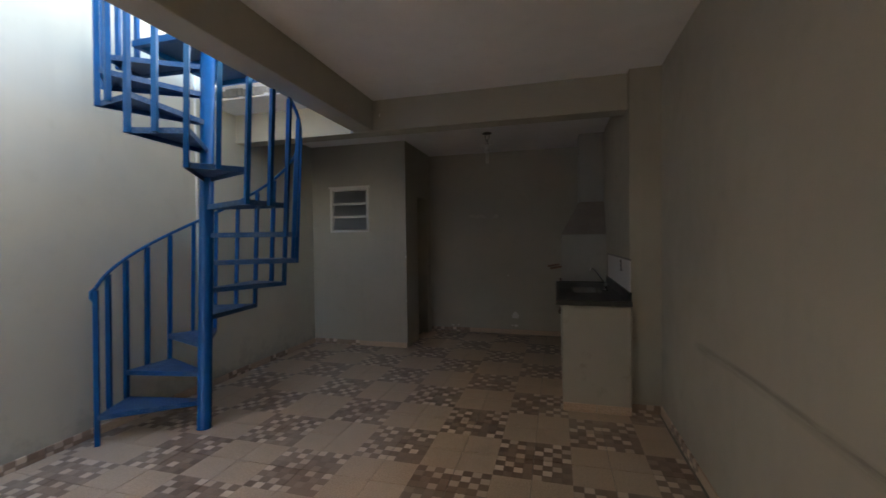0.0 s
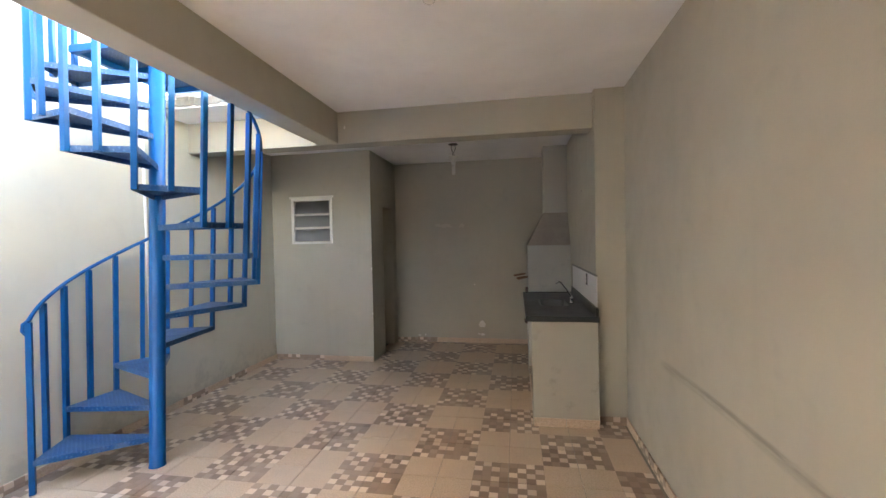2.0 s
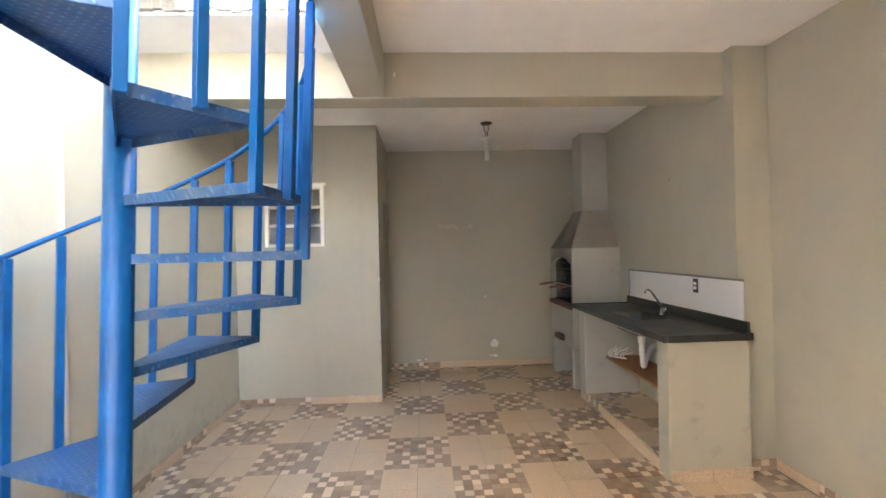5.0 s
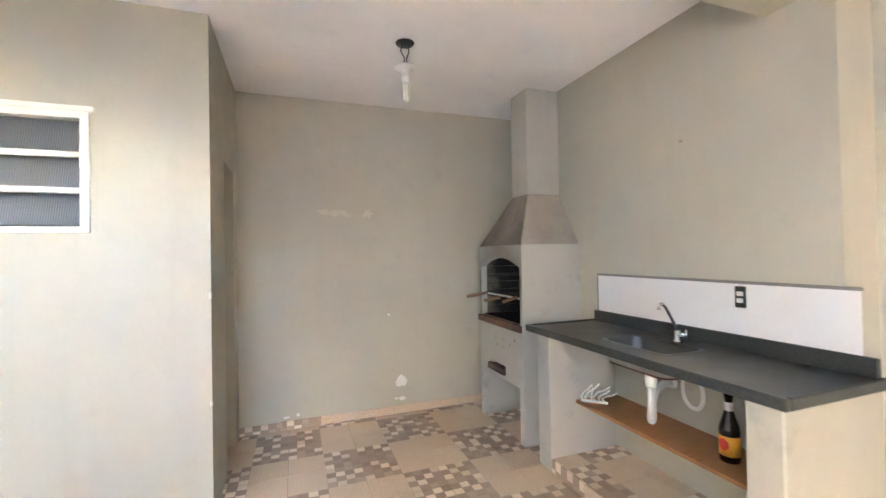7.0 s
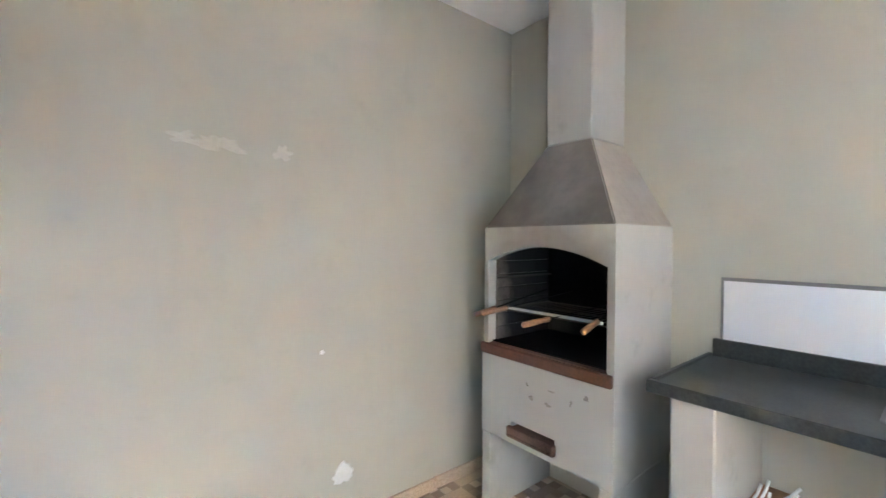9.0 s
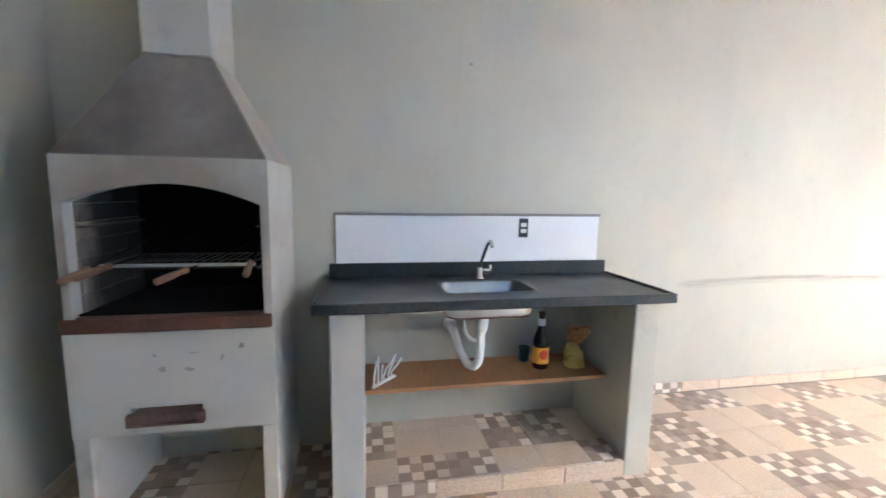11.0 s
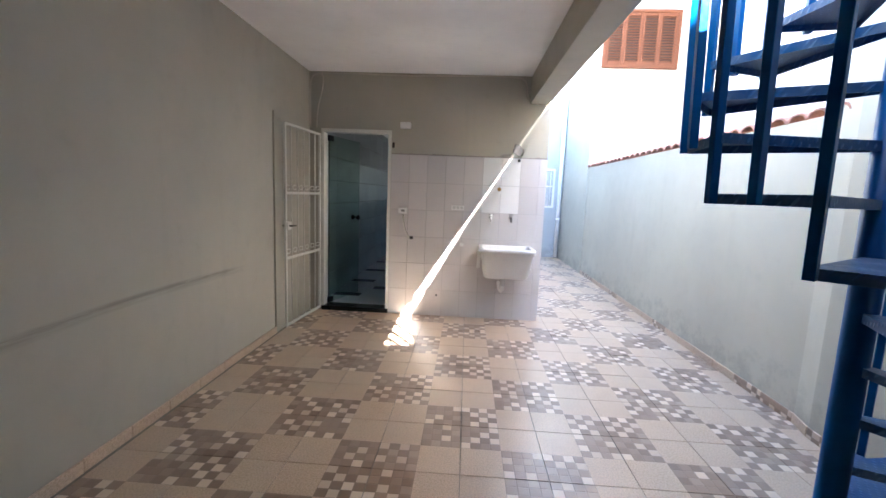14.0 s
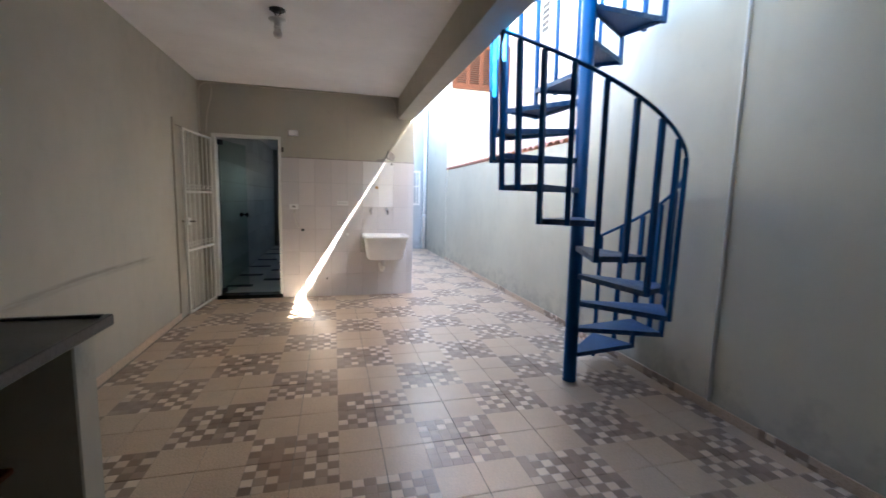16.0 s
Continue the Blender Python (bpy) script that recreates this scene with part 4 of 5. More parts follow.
# hood and chimney
C0, C1, CX = 6.045, 6.300, 0.420
bm = bmesh.new()
lo = [bm.verts.new(p) for p in ((BX, F0, ZT), (BX, F1, ZT), (XC, F1, ZT), (XC, F0, ZT))]
hi = [bm.verts.new(p) for p in ((CX, C0, 1.858), (CX, C1, 1.858), (XC, C1, 1.858), (XC, C0, 1.858))]
for k in range(4):
    bm.faces.new((lo[k], lo[(k + 1) % 4], hi[(k + 1) % 4], hi[k]))
bm.faces.new(lo), bm.faces.new(hi)
bmesh.ops.bevel(bm, geom=list(bm.edges), offset=0.005, segments=2, affect="EDGES")
part("hood", bm, smoked, bbq, "smoke-browned sloping hood")
bm = bmesh.new()
box(bm, CX, C0, 1.858, XC, C1, ZK - 0.001, 0.006)
part("chimney", bm, bbq_paint, bbq)
for z in (1.04, 1.20):
    for y in (F0 + 0.036, F1 - 0.062):
        bm = bmesh.new()
        box(bm, BX + 0.05, y, z - 0.008, XC - 0.03, y + 0.026, z)
        part("grill_rest", bm, dark_metal, bbq, "blackened grill rest")

grill = thing("grill_rack", "double-sided wire grill rack resting in the barbecue", "grill rack", (0.4, 6.1, 1.04))
for i in range(15):
    bm = bmesh.new()
    y = 5.90 + 0.47 * i / 14
    tube(bm, [(0.235, y, 1.048), (0.62, y, 1.048)], 0.0022, 6)
    part("wire", bm, dark_metal, grill)
for x in (0.235, 0.43, 0.62):
    bm = bmesh.new()
    tube(bm, [(x, 5.86, 1.044), (x, 6.42, 1.044)], 0.0035, 6)
    part("cross_bar", bm, dark_metal, grill)
bm = bmesh.new()
box(bm, 0.222, 5.87, 1.05, 0.232, 6.40, 1.062, 0.002)
part("front_bar", bm, steel, grill, "pale worn front bar")
rnd = random.Random(3)
for i, (y, tilt, x) in enumerate(((6.40, -6, 0.10), (6.36, -24, 0.125), (6.12, -28, 0.13), (5.875, 6, 0.15))):
    sk = thing("skewer", "flat steel skewer with worn wooden handle in the barbecue", "skewer", (x, y, 1.06), group="skewers in the barbecue")
    m = Matrix.Translation((x, y, 1.048 + 0.006 * (i % 2) - 0.012 * (i == 2))) @ Matrix.Rotation(radians(tilt), 4, "Z") @ Matrix.Rotation(radians(-11), 4, "Y")
    bm = bmesh.new()
    lathe(bm, [(0.006, 0), (0.0125, 0.006), (0.013, 0.05), (0.011, 0.10), (0.0125, 0.125), (0.007, 0.132)], (0, 0, 0), 12)
    bmesh.ops.transform(bm, matrix=m @ Matrix.Translation((-0.07, 0, 0)) @ Matrix.Rotation(radians(90), 4, "Y"), verts=bm.verts)
    part("handle", bm, handle_wood, sk, "worn wooden handle", True)
    bm = bmesh.new()
    box(bm, 0.055, -0.005, -0.001, 0.42, 0.005, 0.001, 0, m)
    part("blade", bm, soot, sk, "blackened flat blade")


# ---- ceiling lamps ----
def hanging_bulb(x, y, ZC, label, spiral, drop):
    """A bare bulb on its wires under an open ceiling box."""
    lamp = thing("hanging_bulb", label, "ceiling lamp", (x, y, ZC), group="bare hanging bulbs")
    bm = bmesh.new()
    lathe(bm, [(0.055, ZC - 0.008), (0.058, ZC - 0.004), (0.058, ZC)], (x, y, 0), 24)
    part("ceiling_box", bm, black_plastic, lamp, "dark open ceiling box", True)
    bm = bmesh.new()
    for s in (-1, 1):
        tube(bm, [(x + 0.018 * s, y, ZC - 0.006), (x + 0.026 * s, y + 0.008, ZC - drop * 0.33), (x + 0.006 * s, y - 0.006, ZC - drop * 0.66), (x + 0.010 * s, y, ZC - drop + 0.005)], 0.0035, 8)
    part("wire", bm, dark_metal, lamp, smooth=True)
    z = ZC - drop
    bm = bmesh.new()
    lathe(bm, [(0.02, z + 0.012), (0.062, z + 0.002), (0.066, z - 0.004), (0.062, z - 0.010), (0.028, z - 0.014), (0.024, z - 0.05), (0.0, z - 0.051)], (x, y, 0), 24)
    part("holder", bm, white_plastic, lamp, smooth=True)
    bm = bmesh.new()
    low = 0.098 if spiral else 0.07
    lathe(bm, [(0.012, z - 0.05), (0.026, z - 0.054), (0.027, z - low + 0.008), (0.022, z - low)], (x, y, 0), 20)
    part("bulb_base", bm, white_plastic, lamp, smooth=True)
    bm = bmesh.new()
    if spiral:
        for k in range(3):
            a = 2 * math.pi * k / 3
            dx, dy = 0.015 * math.cos(a), 0.015 * math.sin(a)
            ex, ey = 0.015 * math.cos(a + 1.0), 0.015 * math.sin(a + 1.0)
            tube(bm, [(x + dx, y + dy, z - 0.095), (x + dx, y + dy, z - 0.20), (x + (dx + ex) / 2, y + (dy + ey) / 2, z - 0.215), (x + ex, y + ey, z - 0.20), (x + ex, y + ey, z - 0.095)], 0.0062, 10)
    else:
        lathe(bm, [(0.018, z - 0.068), (0.026, z - 0.085), (0.030, z - 0.102), (0.026, z - 0.12), (0.012, z - 0.131), (0.0, z - 0.133)], (x, y, 0), 20)
    part("bulb", bm, plain("bulb_glass", (0.80, 0.79, 0.74), 0.2, spread=0.03, depth=0), lamp, "unlit white bulb", True)


hanging_bulb(-0.663, 5.67, ZK, "bare white energy saving bulb hanging from an open ceiling box", True, 0.15)
hanging_bulb(-0.27, 2.38, ZC, "bare white bulb hanging below the main ceiling", False, 0.07)


# ---- front doorway and hall ----
HZ = 0.05
slab("door_sill", black_stone, "polished black granite door sill", "sill", (0.0, -0.15, -0.01, 0.80, 0.025, HZ), bevel=0.003)
fr = thing("door_1", "white metal door frame with a green glass door", "door", (0.4, -0.05, HZ), kind="structure")
bm = bmesh.new()
box(bm, -0.006, -0.10, HZ, 0.03, 0.012, 2.082, 0.003), box(bm, 0.77, -0.10, HZ, 0.806, 0.012, 2.082, 0.003), box(bm, -0.006, -0.10, 2.082, 0.806, 0.013, 2.122, 0.003)
part("frame", bm, white_metal, fr)
bm = bmesh.new()
m = Matrix.Translation((0.758, -0.10, 0)) @ Matrix.Rotation(radians(72), 4, "Z")
box(bm, -0.66, -0.004, HZ + 0.01, -0.01, 0.004, 2.06, 0.001, m)
glass = part("glass_leaf", bm, green_glass, fr, "tall green tinted glass leaf standing ajar")
glass.visible_shadow = False
for z0, z1 in ((HZ + 0.008, HZ + 0.07), (2.0, 2.062)):
    bm = bmesh.new()
    box(bm, -0.09, -0.012, z0, 0.0, 0.012, z1, 0.002, m)
    part("pivot", bm, black_plastic, glass, "black glass door pivot")
for s in (-1, 1):
    bm = bmesh.new()
    lathe(bm, [(0.012, 0.004), (0.012, 0.03), (0.03, 0.034), (0.032, 0.05), (0.024, 0.056)], (0, 0, 0), 18)
    bmesh.ops.transform(bm, matrix=m @ Matrix.Translation((-0.58, 0, 1.08)) @ Matrix.Rotation(radians(90 * s), 4, "X"), verts=bm.verts)
    part("knob", bm, black_plastic, glass, "round black knob", True)

slab("hall_floor", grout, "bed of the hall floor beyond the front door", "floor", (-1.0, -6.0, -0.02, 0.90, -0.15, HZ - 0.012))
slab("hall_ceiling", white_paint, "white hall ceiling", "ceiling", (-1.0, -6.0, 2.55, 0.90, -0.15, 2.65))
slab("hall_wall_west", house_paint, "plain pale hall wall", "wall", (-1.12, -6.0, -0.02, -1.0, -0.15, 2.55))
# Opening in this end wall is out of view, added to let daylight in.
bm = bmesh.new()
hole_wall(bm, "y", -6.15, -6.0, -1.12, 1.05, -0.02, 2.65, [(-0.95, -0.58, 1.42, 2.12)])
solid("hall_wall_end", bm, house_paint, "end wall of the hall with an added opening, out of view, for light", "wall", "structure")
hall_east = slab("hall_wall_east", grout, "hall wall clad with long white tiles", "wall", (0.868, -6.0, -0.02, 1.05, -0.15, 2.55))
bm = bmesh.new()
box(bm, -0.005, -0.298, -0.147, 0.005, 0.298, 0.147, 0.0015)
long_tile = mesh_of("wall_tile", bm, hall_tile)
for i in range(9):
    for j in range(10):
        ob = new("wall_tile", long_tile)
        ob.parent = hall_east
        ob.matrix_basis = Matrix.Translation((0.864, -0.45 - 0.6 * j, HZ + 0.15 + 0.3 * i if i < 8 else 2.44)) if i < 8 else Matrix.Translation((0.864, -0.45 - 0.6 * j, 2.50)) @ Matrix.Diagonal((1, 1, 0.33, 1))
hall = bpy.data.objects["hall_floor"]
bm = bmesh.new()
box(bm, -0.218, -0.218, -0.01, 0.218, 0.218, 0.0, 0.001)
white_sq = mesh_of("floor_tile", bm, hall_floor_white)
bm = bmesh.new()
box(bm, -0.178, -0.078, -0.01, 0.178, 0.078, 0.0015, 0.001)
black_sq = mesh_of("insert_tile", bm, black_stone)
for i in range(4):
    for j in range(13):
        ob = new("floor_tile", white_sq)
        ob.parent = hall
        ob.matrix_basis = Matrix.Translation((0.64 - 0.44 * i, -0.38 - 0.44 * j, HZ))
        if (i + j) % 2 == 0:
            ob = new("insert_tile", black_sq)
            ob.parent = hall
            ob.matrix_basis = Matrix.Translation((0.66 - 0.44 * i, -0.60 - 0.44 * j, HZ + 0.001))

gate = thing("security_gate", "white barred steel gate swung open against the wall", "gate", (0.80, 0.02, 0.0))
G = Matrix.Translation((0.812, 0.03, 0)) @ Matrix.Rotation(math.atan2(0.77, 0.075), 4, "Z")
GW, GZ0, GZ1 = 0.775, 0.03, 2.06


def gate_bar(name, x0, z0, x1, z1, t=0.011):
    bm = bmesh.new()
    box(bm, x0, -t, z0, x1, t, z1, 0.002, G)
    return part(name, bm, white_metal, gate)


gate_bar("stile", 0, GZ0, 0.025, GZ1), gate_bar("stile", GW - 0.025, GZ0, GW, GZ1)
for z in (GZ0, 0.72, 1.37, GZ1 - 0.025):
    gate_bar("rail", 0.025, z, GW - 0.025, z + 0.025)
for k in range(1, 6):
    bm = bmesh.new()
    x = GW * k / 6
    tube(bm, [G @ Vector((x, 0, GZ0 + 0.02)), G @ Vector((x, 0, GZ1 - 0.02))], 0.0065, 8)
    part("bar", bm, white_metal, gate, smooth=True)
for z0 in (0.78, 1.42):
    for k in range(6):
        bm = bmesh.new()
        x = GW * (k + 0.5) / 6
        tube(bm, [G @ Vector((x + 0.04 * math.cos(a), 0, z0 + 0.02 + 0.022 * math.sin(a))) for a in np.linspace(0, 2 * math.pi, 15)], 0.004, 6)
        part("scroll", bm, white_metal, gate, smooth=True)
bm = bmesh.new()
box(bm, GW - 0.09, -0.022, 1.02, GW - 0.012, 0.022, 1.10, 0.003, G)
lock = part("lock", bm, white_metal, gate)
bm = bmesh.new()
tube(bm, [G @ Vector((GW - 0.05, -0.02, 1.06)), G @ Vector((GW - 0.05, -0.05, 1.06)), G @ Vector((GW - 0.13, -0.052, 1.058))], 0.007, 8)
tube(bm, [G @ Vector((GW - 0.05, 0.02, 1.06)), G @ Vector((GW - 0.05, 0.045, 1.06)), G @ Vector((GW - 0.13, 0.047, 1.058))], 0.007, 8)
part("handle", bm, dark_metal, lock, "dark lever handle", True)
# Raised strips stand in for the shadow on the wall beside the gate.
slab("gate_casing", wall_paint, "raised wall-coloured strips in place of the shadow beside the open gate", "trim", (XR - 0.018, 0.86, 0.07, XR, 0.92, 2.14), (XR - 0.018, 0.1, 2.08, XR, 0.86, 2.14))

# ---- tiled wainscot on the front wall ----
front = bpy.data.objects["wall_front"]
bm = bmesh.new()
box(bm, -1.766, 0.0, 0.0, -0.006, 0.004, 1.862)
part("tile_bed", bm, plain("pale_grout", (0.40, 0.375, 0.35), 0.9), front)
TW, TH = 0.2095, 0.310
bm = bmesh.new()
box(bm, -TW / 2 + 0.0015, 0, -TH / 2 + 0.0015, TW / 2 - 0.0015, 0.009, TH / 2 - 0.0015, 0.0012)
tm = mesh_of("wall_tile", bm, old_tile)
tn = tm.copy()
tn.materials[0] = new_tile
rnd = random.Random(11)
for i in range(9):
    for j in range(6):
        x = -0.008 - TW * (i + 0.5)
        w = 1.0
        if i == 8:
            x, w = (-0.008 - TW * 8 - 1.766) / 2, (1.766 - 0.008 - TW * 8) / TW
        fresh = i in (5, 6) and j in (4, 5)
        ob = new("wall_tile", tn if fresh else tm)
        ob.parent = front
        ob.matrix_basis = Matrix.Translation((x, 0.0035 + (0.004 if fresh else 0) + rnd.uniform(0, 0.0015), TH * (j + 0.5))) @ Matrix.Rotation(rnd.uniform(-0.004, 0.004), 4, "X") @ Matrix.Rotation(rnd.uniform(-0.005, 0.005), 4, "Z") @ Matrix.Diagonal((w, 1, 1, 1))
bm = bmesh.new()
rnd = random.Random(4)
for k in range(60):
    x = -0.01 - 1.75 * k / 60
    box(bm, x - 0.032, 0.0, 1.861, x, 0.006 + rnd.uniform(0, 0.005), 1.868 + rnd.uniform(0, 0.010))
part("mortar_edge", bm, concrete, front, "rough mortar line above the tiles")


def blotch(name, x, z, rx, rz, y0, y1, material, label, category, axis="y", seed=0, n=26, rough=0.4):
    """A flat patch with a ragged outline: bare plaster, mortar or filler on a wall."""
    bm = bmesh.new()
    sgn = 1 if y1 > y0 else -1
    loops = []
    for y, s in ((y0, 1.0), (y1, 0.86)):
        row = []
        for k in range(n):
            a = 2 * math.pi * k / n
            d = s * (1 + rough * noise.noise(Vector((math.cos(a) * 1.3, math.sin(a) * 1.3, seed * 3.7))) + rough * 0.6 * noise.noise(Vector((math.cos(a) * 4, math.sin(a) * 4, seed * 5.1))))
            u, v = x + rx * d * math.cos(a), z + rz * d * math.sin(a)
            row.append(bm.verts.new((u, y, v) if axis == "y" else (y, u, v)))
        loops.append(row)
    for k in range(n):
        bm.faces.new((loops[0][k], loops[0][(k + 1) % n], loops[1][(k + 1) % n], loops[1][k]))
    bm.faces.new(loops[1])
    return solid(name, bm, material, label, category, "structure")


blotch("mortar_patch", -1.44, 1.945, 0.06, 0.065, 0.0, 0.012, concrete, "dark rough mortar patch above the tiles", "plaster patch", seed=1)
blotch("mortar_patch", -1.32, 1.89, 0.07, 0.018, 0.0, 0.010, concrete, "thin dark mortar smear above the tiles", "plaster patch", seed=2)
for i, (y, z, ry, rz) in enumerate(((6.21, 0.66, 0.012, 0.010), (6.12, 0.655, 0.016, 0.007), (6.235, 0.715, 0.007, 0.007), (6.10, 0.72, 0.018, 0.004), (5.93, 0.74, 0.01, 0.012), (6.0, 0.70, 0.006, 0.012))):
    blotch("paint_chip", y, z, ry, rz, BX + 0.0005, BX - 0.0015, concrete, "small grey chip in the barbecue's paint", "paint chip", "x", seed=i + 50, n=14, rough=0.9)
plaster = plain("bare_plaster", (0.72, 0.70, 0.66), 0.9, spread=0.1, depth=0.002)
for i, (x, z, rx, rz) in enumerate(((-0.447, 0.277, 0.055, 0.05), (-0.44, 0.125, 0.035, 0.016), (-0.49, 0.13, 0.02, 0.01), (-1.40, 0.098, 0.025, 0.012), (-1.31, 0.105, 0.012, 0.014), (-0.548, 0.872, 0.011, 0.011))):
    blotch("plaster_chip", x, z, rx, rz, YB + 0.0005, YB - 0.003, plaster, "white chip in the back wall's paint", "plaster chip", seed=i + 5)
filler = plain("filler", (0.50, 0.47, 0.39), 0.8, spread=0.12, depth=0.002)
blotch("filler_patch", -0.97, 1.755, 0.075, 0.035, YB + 0.0005, YB - 0.002, filler, "pale filler smear on the back wall", "plaster patch", seed=20, rough=0.9)
blotch("filler_patch", -1.09, 1.765, 0.05, 0.02, YB + 0.0005, YB - 0.002, filler, "pale filler smear on the back wall", "plaster patch", seed=23, rough=0.9)
blotch("filler_patch", -0.72, 1.75, 0.035, 0.03, YB + 0.0005, YB - 0.002, filler, "pale filler smear on the back wall", "plaster patch", seed=21, rough=0.9)
for z, s in ((1.195, 0.014), (0.62, 0.011), (1.20, 0.008)):
    bm = bmesh.new()
    bmesh.ops.create_icosphere(bm, subdivisions=2, radius=1.0)
    bmesh.ops.transform(bm, matrix=Matrix.Translation((XS - 0.004, YK + 0.003, z)) @ Matrix.Diagonal((0.008, 0.008, s * 1.6, 1)), verts=bm.verts)
    solid("corner_chip", bm, plaster, "small white chip on the washroom corner", "plaster chip", "structure")
blotch("nail_mark", 4.915, 1.998, 0.012, 0.009, XC + 0.0005, XC - 0.004, concrete, "small filled nail hole on the sink wall", "nail hole", "x", 31, 12)
blotch("nail_mark", -1.468, 2.6, 0.008, 0.016, BEAM_Y + 0.0125, BEAM_Y + 0.009, plaster, "white chip on the cross beam", "plaster chip", "y", 33, 12)

# ---- laundry corner ----
tank = thing("laundry_tank", "white wall-hung laundry tank below two taps", "laundry sink", (-1.35, 0.0, 0.53))
bm = bmesh.new()
TX0, TX1, TY1, TZ0, TZ1 = -1.645, -1.045, 0.42, 0.545, 0.875


def tank_ring(dx, dy, z, rad, n=5):
    x0, x1, y0, y1 = TX0 + dx, TX1 - dx, 0.014 + max(0, dy - 0.02), TY1 - dy
    pts = []
    for cx, cy, a0 in ((x1 - rad, y1 - rad, 0), (x0 + rad, y1 - rad, 90), (x0 + rad, y0 + rad, 180), (x1 - rad, y0 + rad, 270)):
        for k in range(n + 1):
            a = radians(a0 + 90 * k / n)
            pts.append(bm.verts.new((cx + rad * math.cos(a), cy + rad * math.sin(a), z)))
    return pts


prof = ((0.085, 0.085, TZ0, 0.04), (0.06, 0.06, TZ0 + 0.02, 0.05), (0.025, 0.03, TZ1 - 0.05, 0.04), (0.0, 0.0, TZ1 - 0.045, 0.035), (0.0, 0.0, TZ1 - 0.006, 0.035), (0.005, 0.005, TZ1, 0.035),
        (0.032, 0.03, TZ1, 0.045), (0.036, 0.034, TZ1 - 0.008, 0.045), (0.07, 0.07, TZ0 + 0.05, 0.05), (0.10, 0.10, TZ0 + 0.03, 0.04))
rings = [tank_ring(*p) for p in prof]
for a, b in zip(rings, rings[1:]):
    for k in range(len(a)):
        bm.faces.new((a[k], a[(k + 1) % len(a)], b[(k + 1) % len(a)], b[k]))
bm.faces.new(rings[0][::-1]), bm.faces.new(rings[-1])
part("basin", bm, white_plastic, tank, smooth=True)
for x0, x1 in ((TX1 - 0.03, TX1 + 0.012), (TX0 - 0.012, TX0 + 0.03)):
    bm = bmesh.new()
    box(bm, x0, 0.014, TZ0 + 0.06, x1, 0.06, TZ1 - 0.05, 0.006)
    part("side_bracket", bm, white_plastic, tank)
bm = bmesh.new()
cx = -1.33
lathe(bm, [(0.022, 0.44), (0.026, 0.445), (0.026, 0.50), (0.022, 0.545)], (cx, 0.20, 0), 18)
part("waste_cup", bm, steel, tank, "grey metal waste fitting", True)
bm = bmesh.new()
tube(bm, [(cx, 0.20, 0.45), (cx, 0.19, 0.40), (cx + 0.015, 0.16, 0.37), (cx + 0.03, 0.12, 0.39), (cx + 0.035, 0.06, 0.43), (cx + 0.035, 0.006, 0.44)], 0.02, 12)
part("waste_pipe", bm, white_plastic, tank, smooth=True)
for i, (x, z) in enumerate(((-1.167, 1.19), (-1.392, 1.195))):
    tp = thing("wall_tap", "dark chrome wall tap over the laundry tank", "tap", (x, 0.01, z), group="laundry taps")
    bm = bmesh.new()
    tube(bm, [(x, 0.008, z), (x, 0.075, z), (x, 0.095, z - 0.01), (x, 0.10, z - 0.05)], 0.0095, 10)
    part("spout", bm, chrome if i == 0 else dark_metal, tp, smooth=True)
    bm = bmesh.new()
    tube(bm, [(x, 0.055, z), (x, 0.055, z + 0.035)], 0.006, 8), tube(bm, [(x - 0.026, 0.055, z + 0.036), (x + 0.026, 0.055, z + 0.036)], 0.006, 8)
    part("handle", bm, chrome, tp, smooth=True)
    bm = bmesh.new()
    lathe(bm, [(0.022, 0.0), (0.022, 0.004), (0.012, 0.008)], (0, 0, 0), 16)
    bmesh.ops.transform(bm, matrix=Matrix.Translation((x, 0.009, z)) @ Matrix.Rotation(radians(-90), 4, "X"), verts=bm.verts)
    part("rosette", bm, chrome, tp, smooth=True)


def wall_disc(name, x, z, r, d, material, label, category):
    bm = bmesh.new()
    lathe(bm, [(r, 0.0), (r, d * 0.6), (r * 0.7, d)], (0, 0, 0), 18)
    bmesh.ops.transform(bm, matrix=Matrix.Translation((x, 0.012, z)) @ Matrix.Rotation(radians(-90), 4, "X"), verts=bm.verts)
    return solid(name, bm, material, label, category, smooth=True)


wall_disc("pipe_plug", -1.247, 1.511, 0.022, 0.02, brass, "rusty brass pipe plug in the new tiles", "pipe plug")
wall_disc("pipe_plug", -1.45, 1.835, 0.016, 0.02, dark_metal, "dark pipe stub under the mortar patch", "pipe plug")
wall_disc("pipe_plug", -0.577, 0.247, 0.012, 0.006, black_plastic, "small dark hole plug low in the tiles", "pipe plug")
drain = wall_disc("drain_outlet", -0.849, 0.862, 0.021, 0.035, white_plastic, "white washing machine drain outlet", "drain outlet")
out = thing("wall_outlet", "white surface-mounted outlet with a short hanging cord", "outlet", (-0.158, 0.012, 1.228))
bm = bmesh.new()
box(bm, -0.215, 0.011, 1.192, -0.103, 0.038, 1.264, 0.006)
part("cover", bm, white_plastic, out)
bm = bmesh.new()
box(bm, -0.18, 0.038, 1.215, -0.138, 0.041, 1.24, 0.002)
part("socket", bm, plain("outlet_grey", (0.25, 0.24, 0.22), 0.4), out)
bm = bmesh.new()
cord = [(-0.16, 0.025, 1.195), (-0.163, 0.03, 1.13), (-0.18, 0.034, 1.04), (-0.205, 0.035, 0.965), (-0.24, 0.035, 0.93), (-0.262, 0.034, 0.918)]
tube(bm, cord, 0.0085, 8)
part("cord", bm, cable_white, out, smooth=True)
bm = bmesh.new()
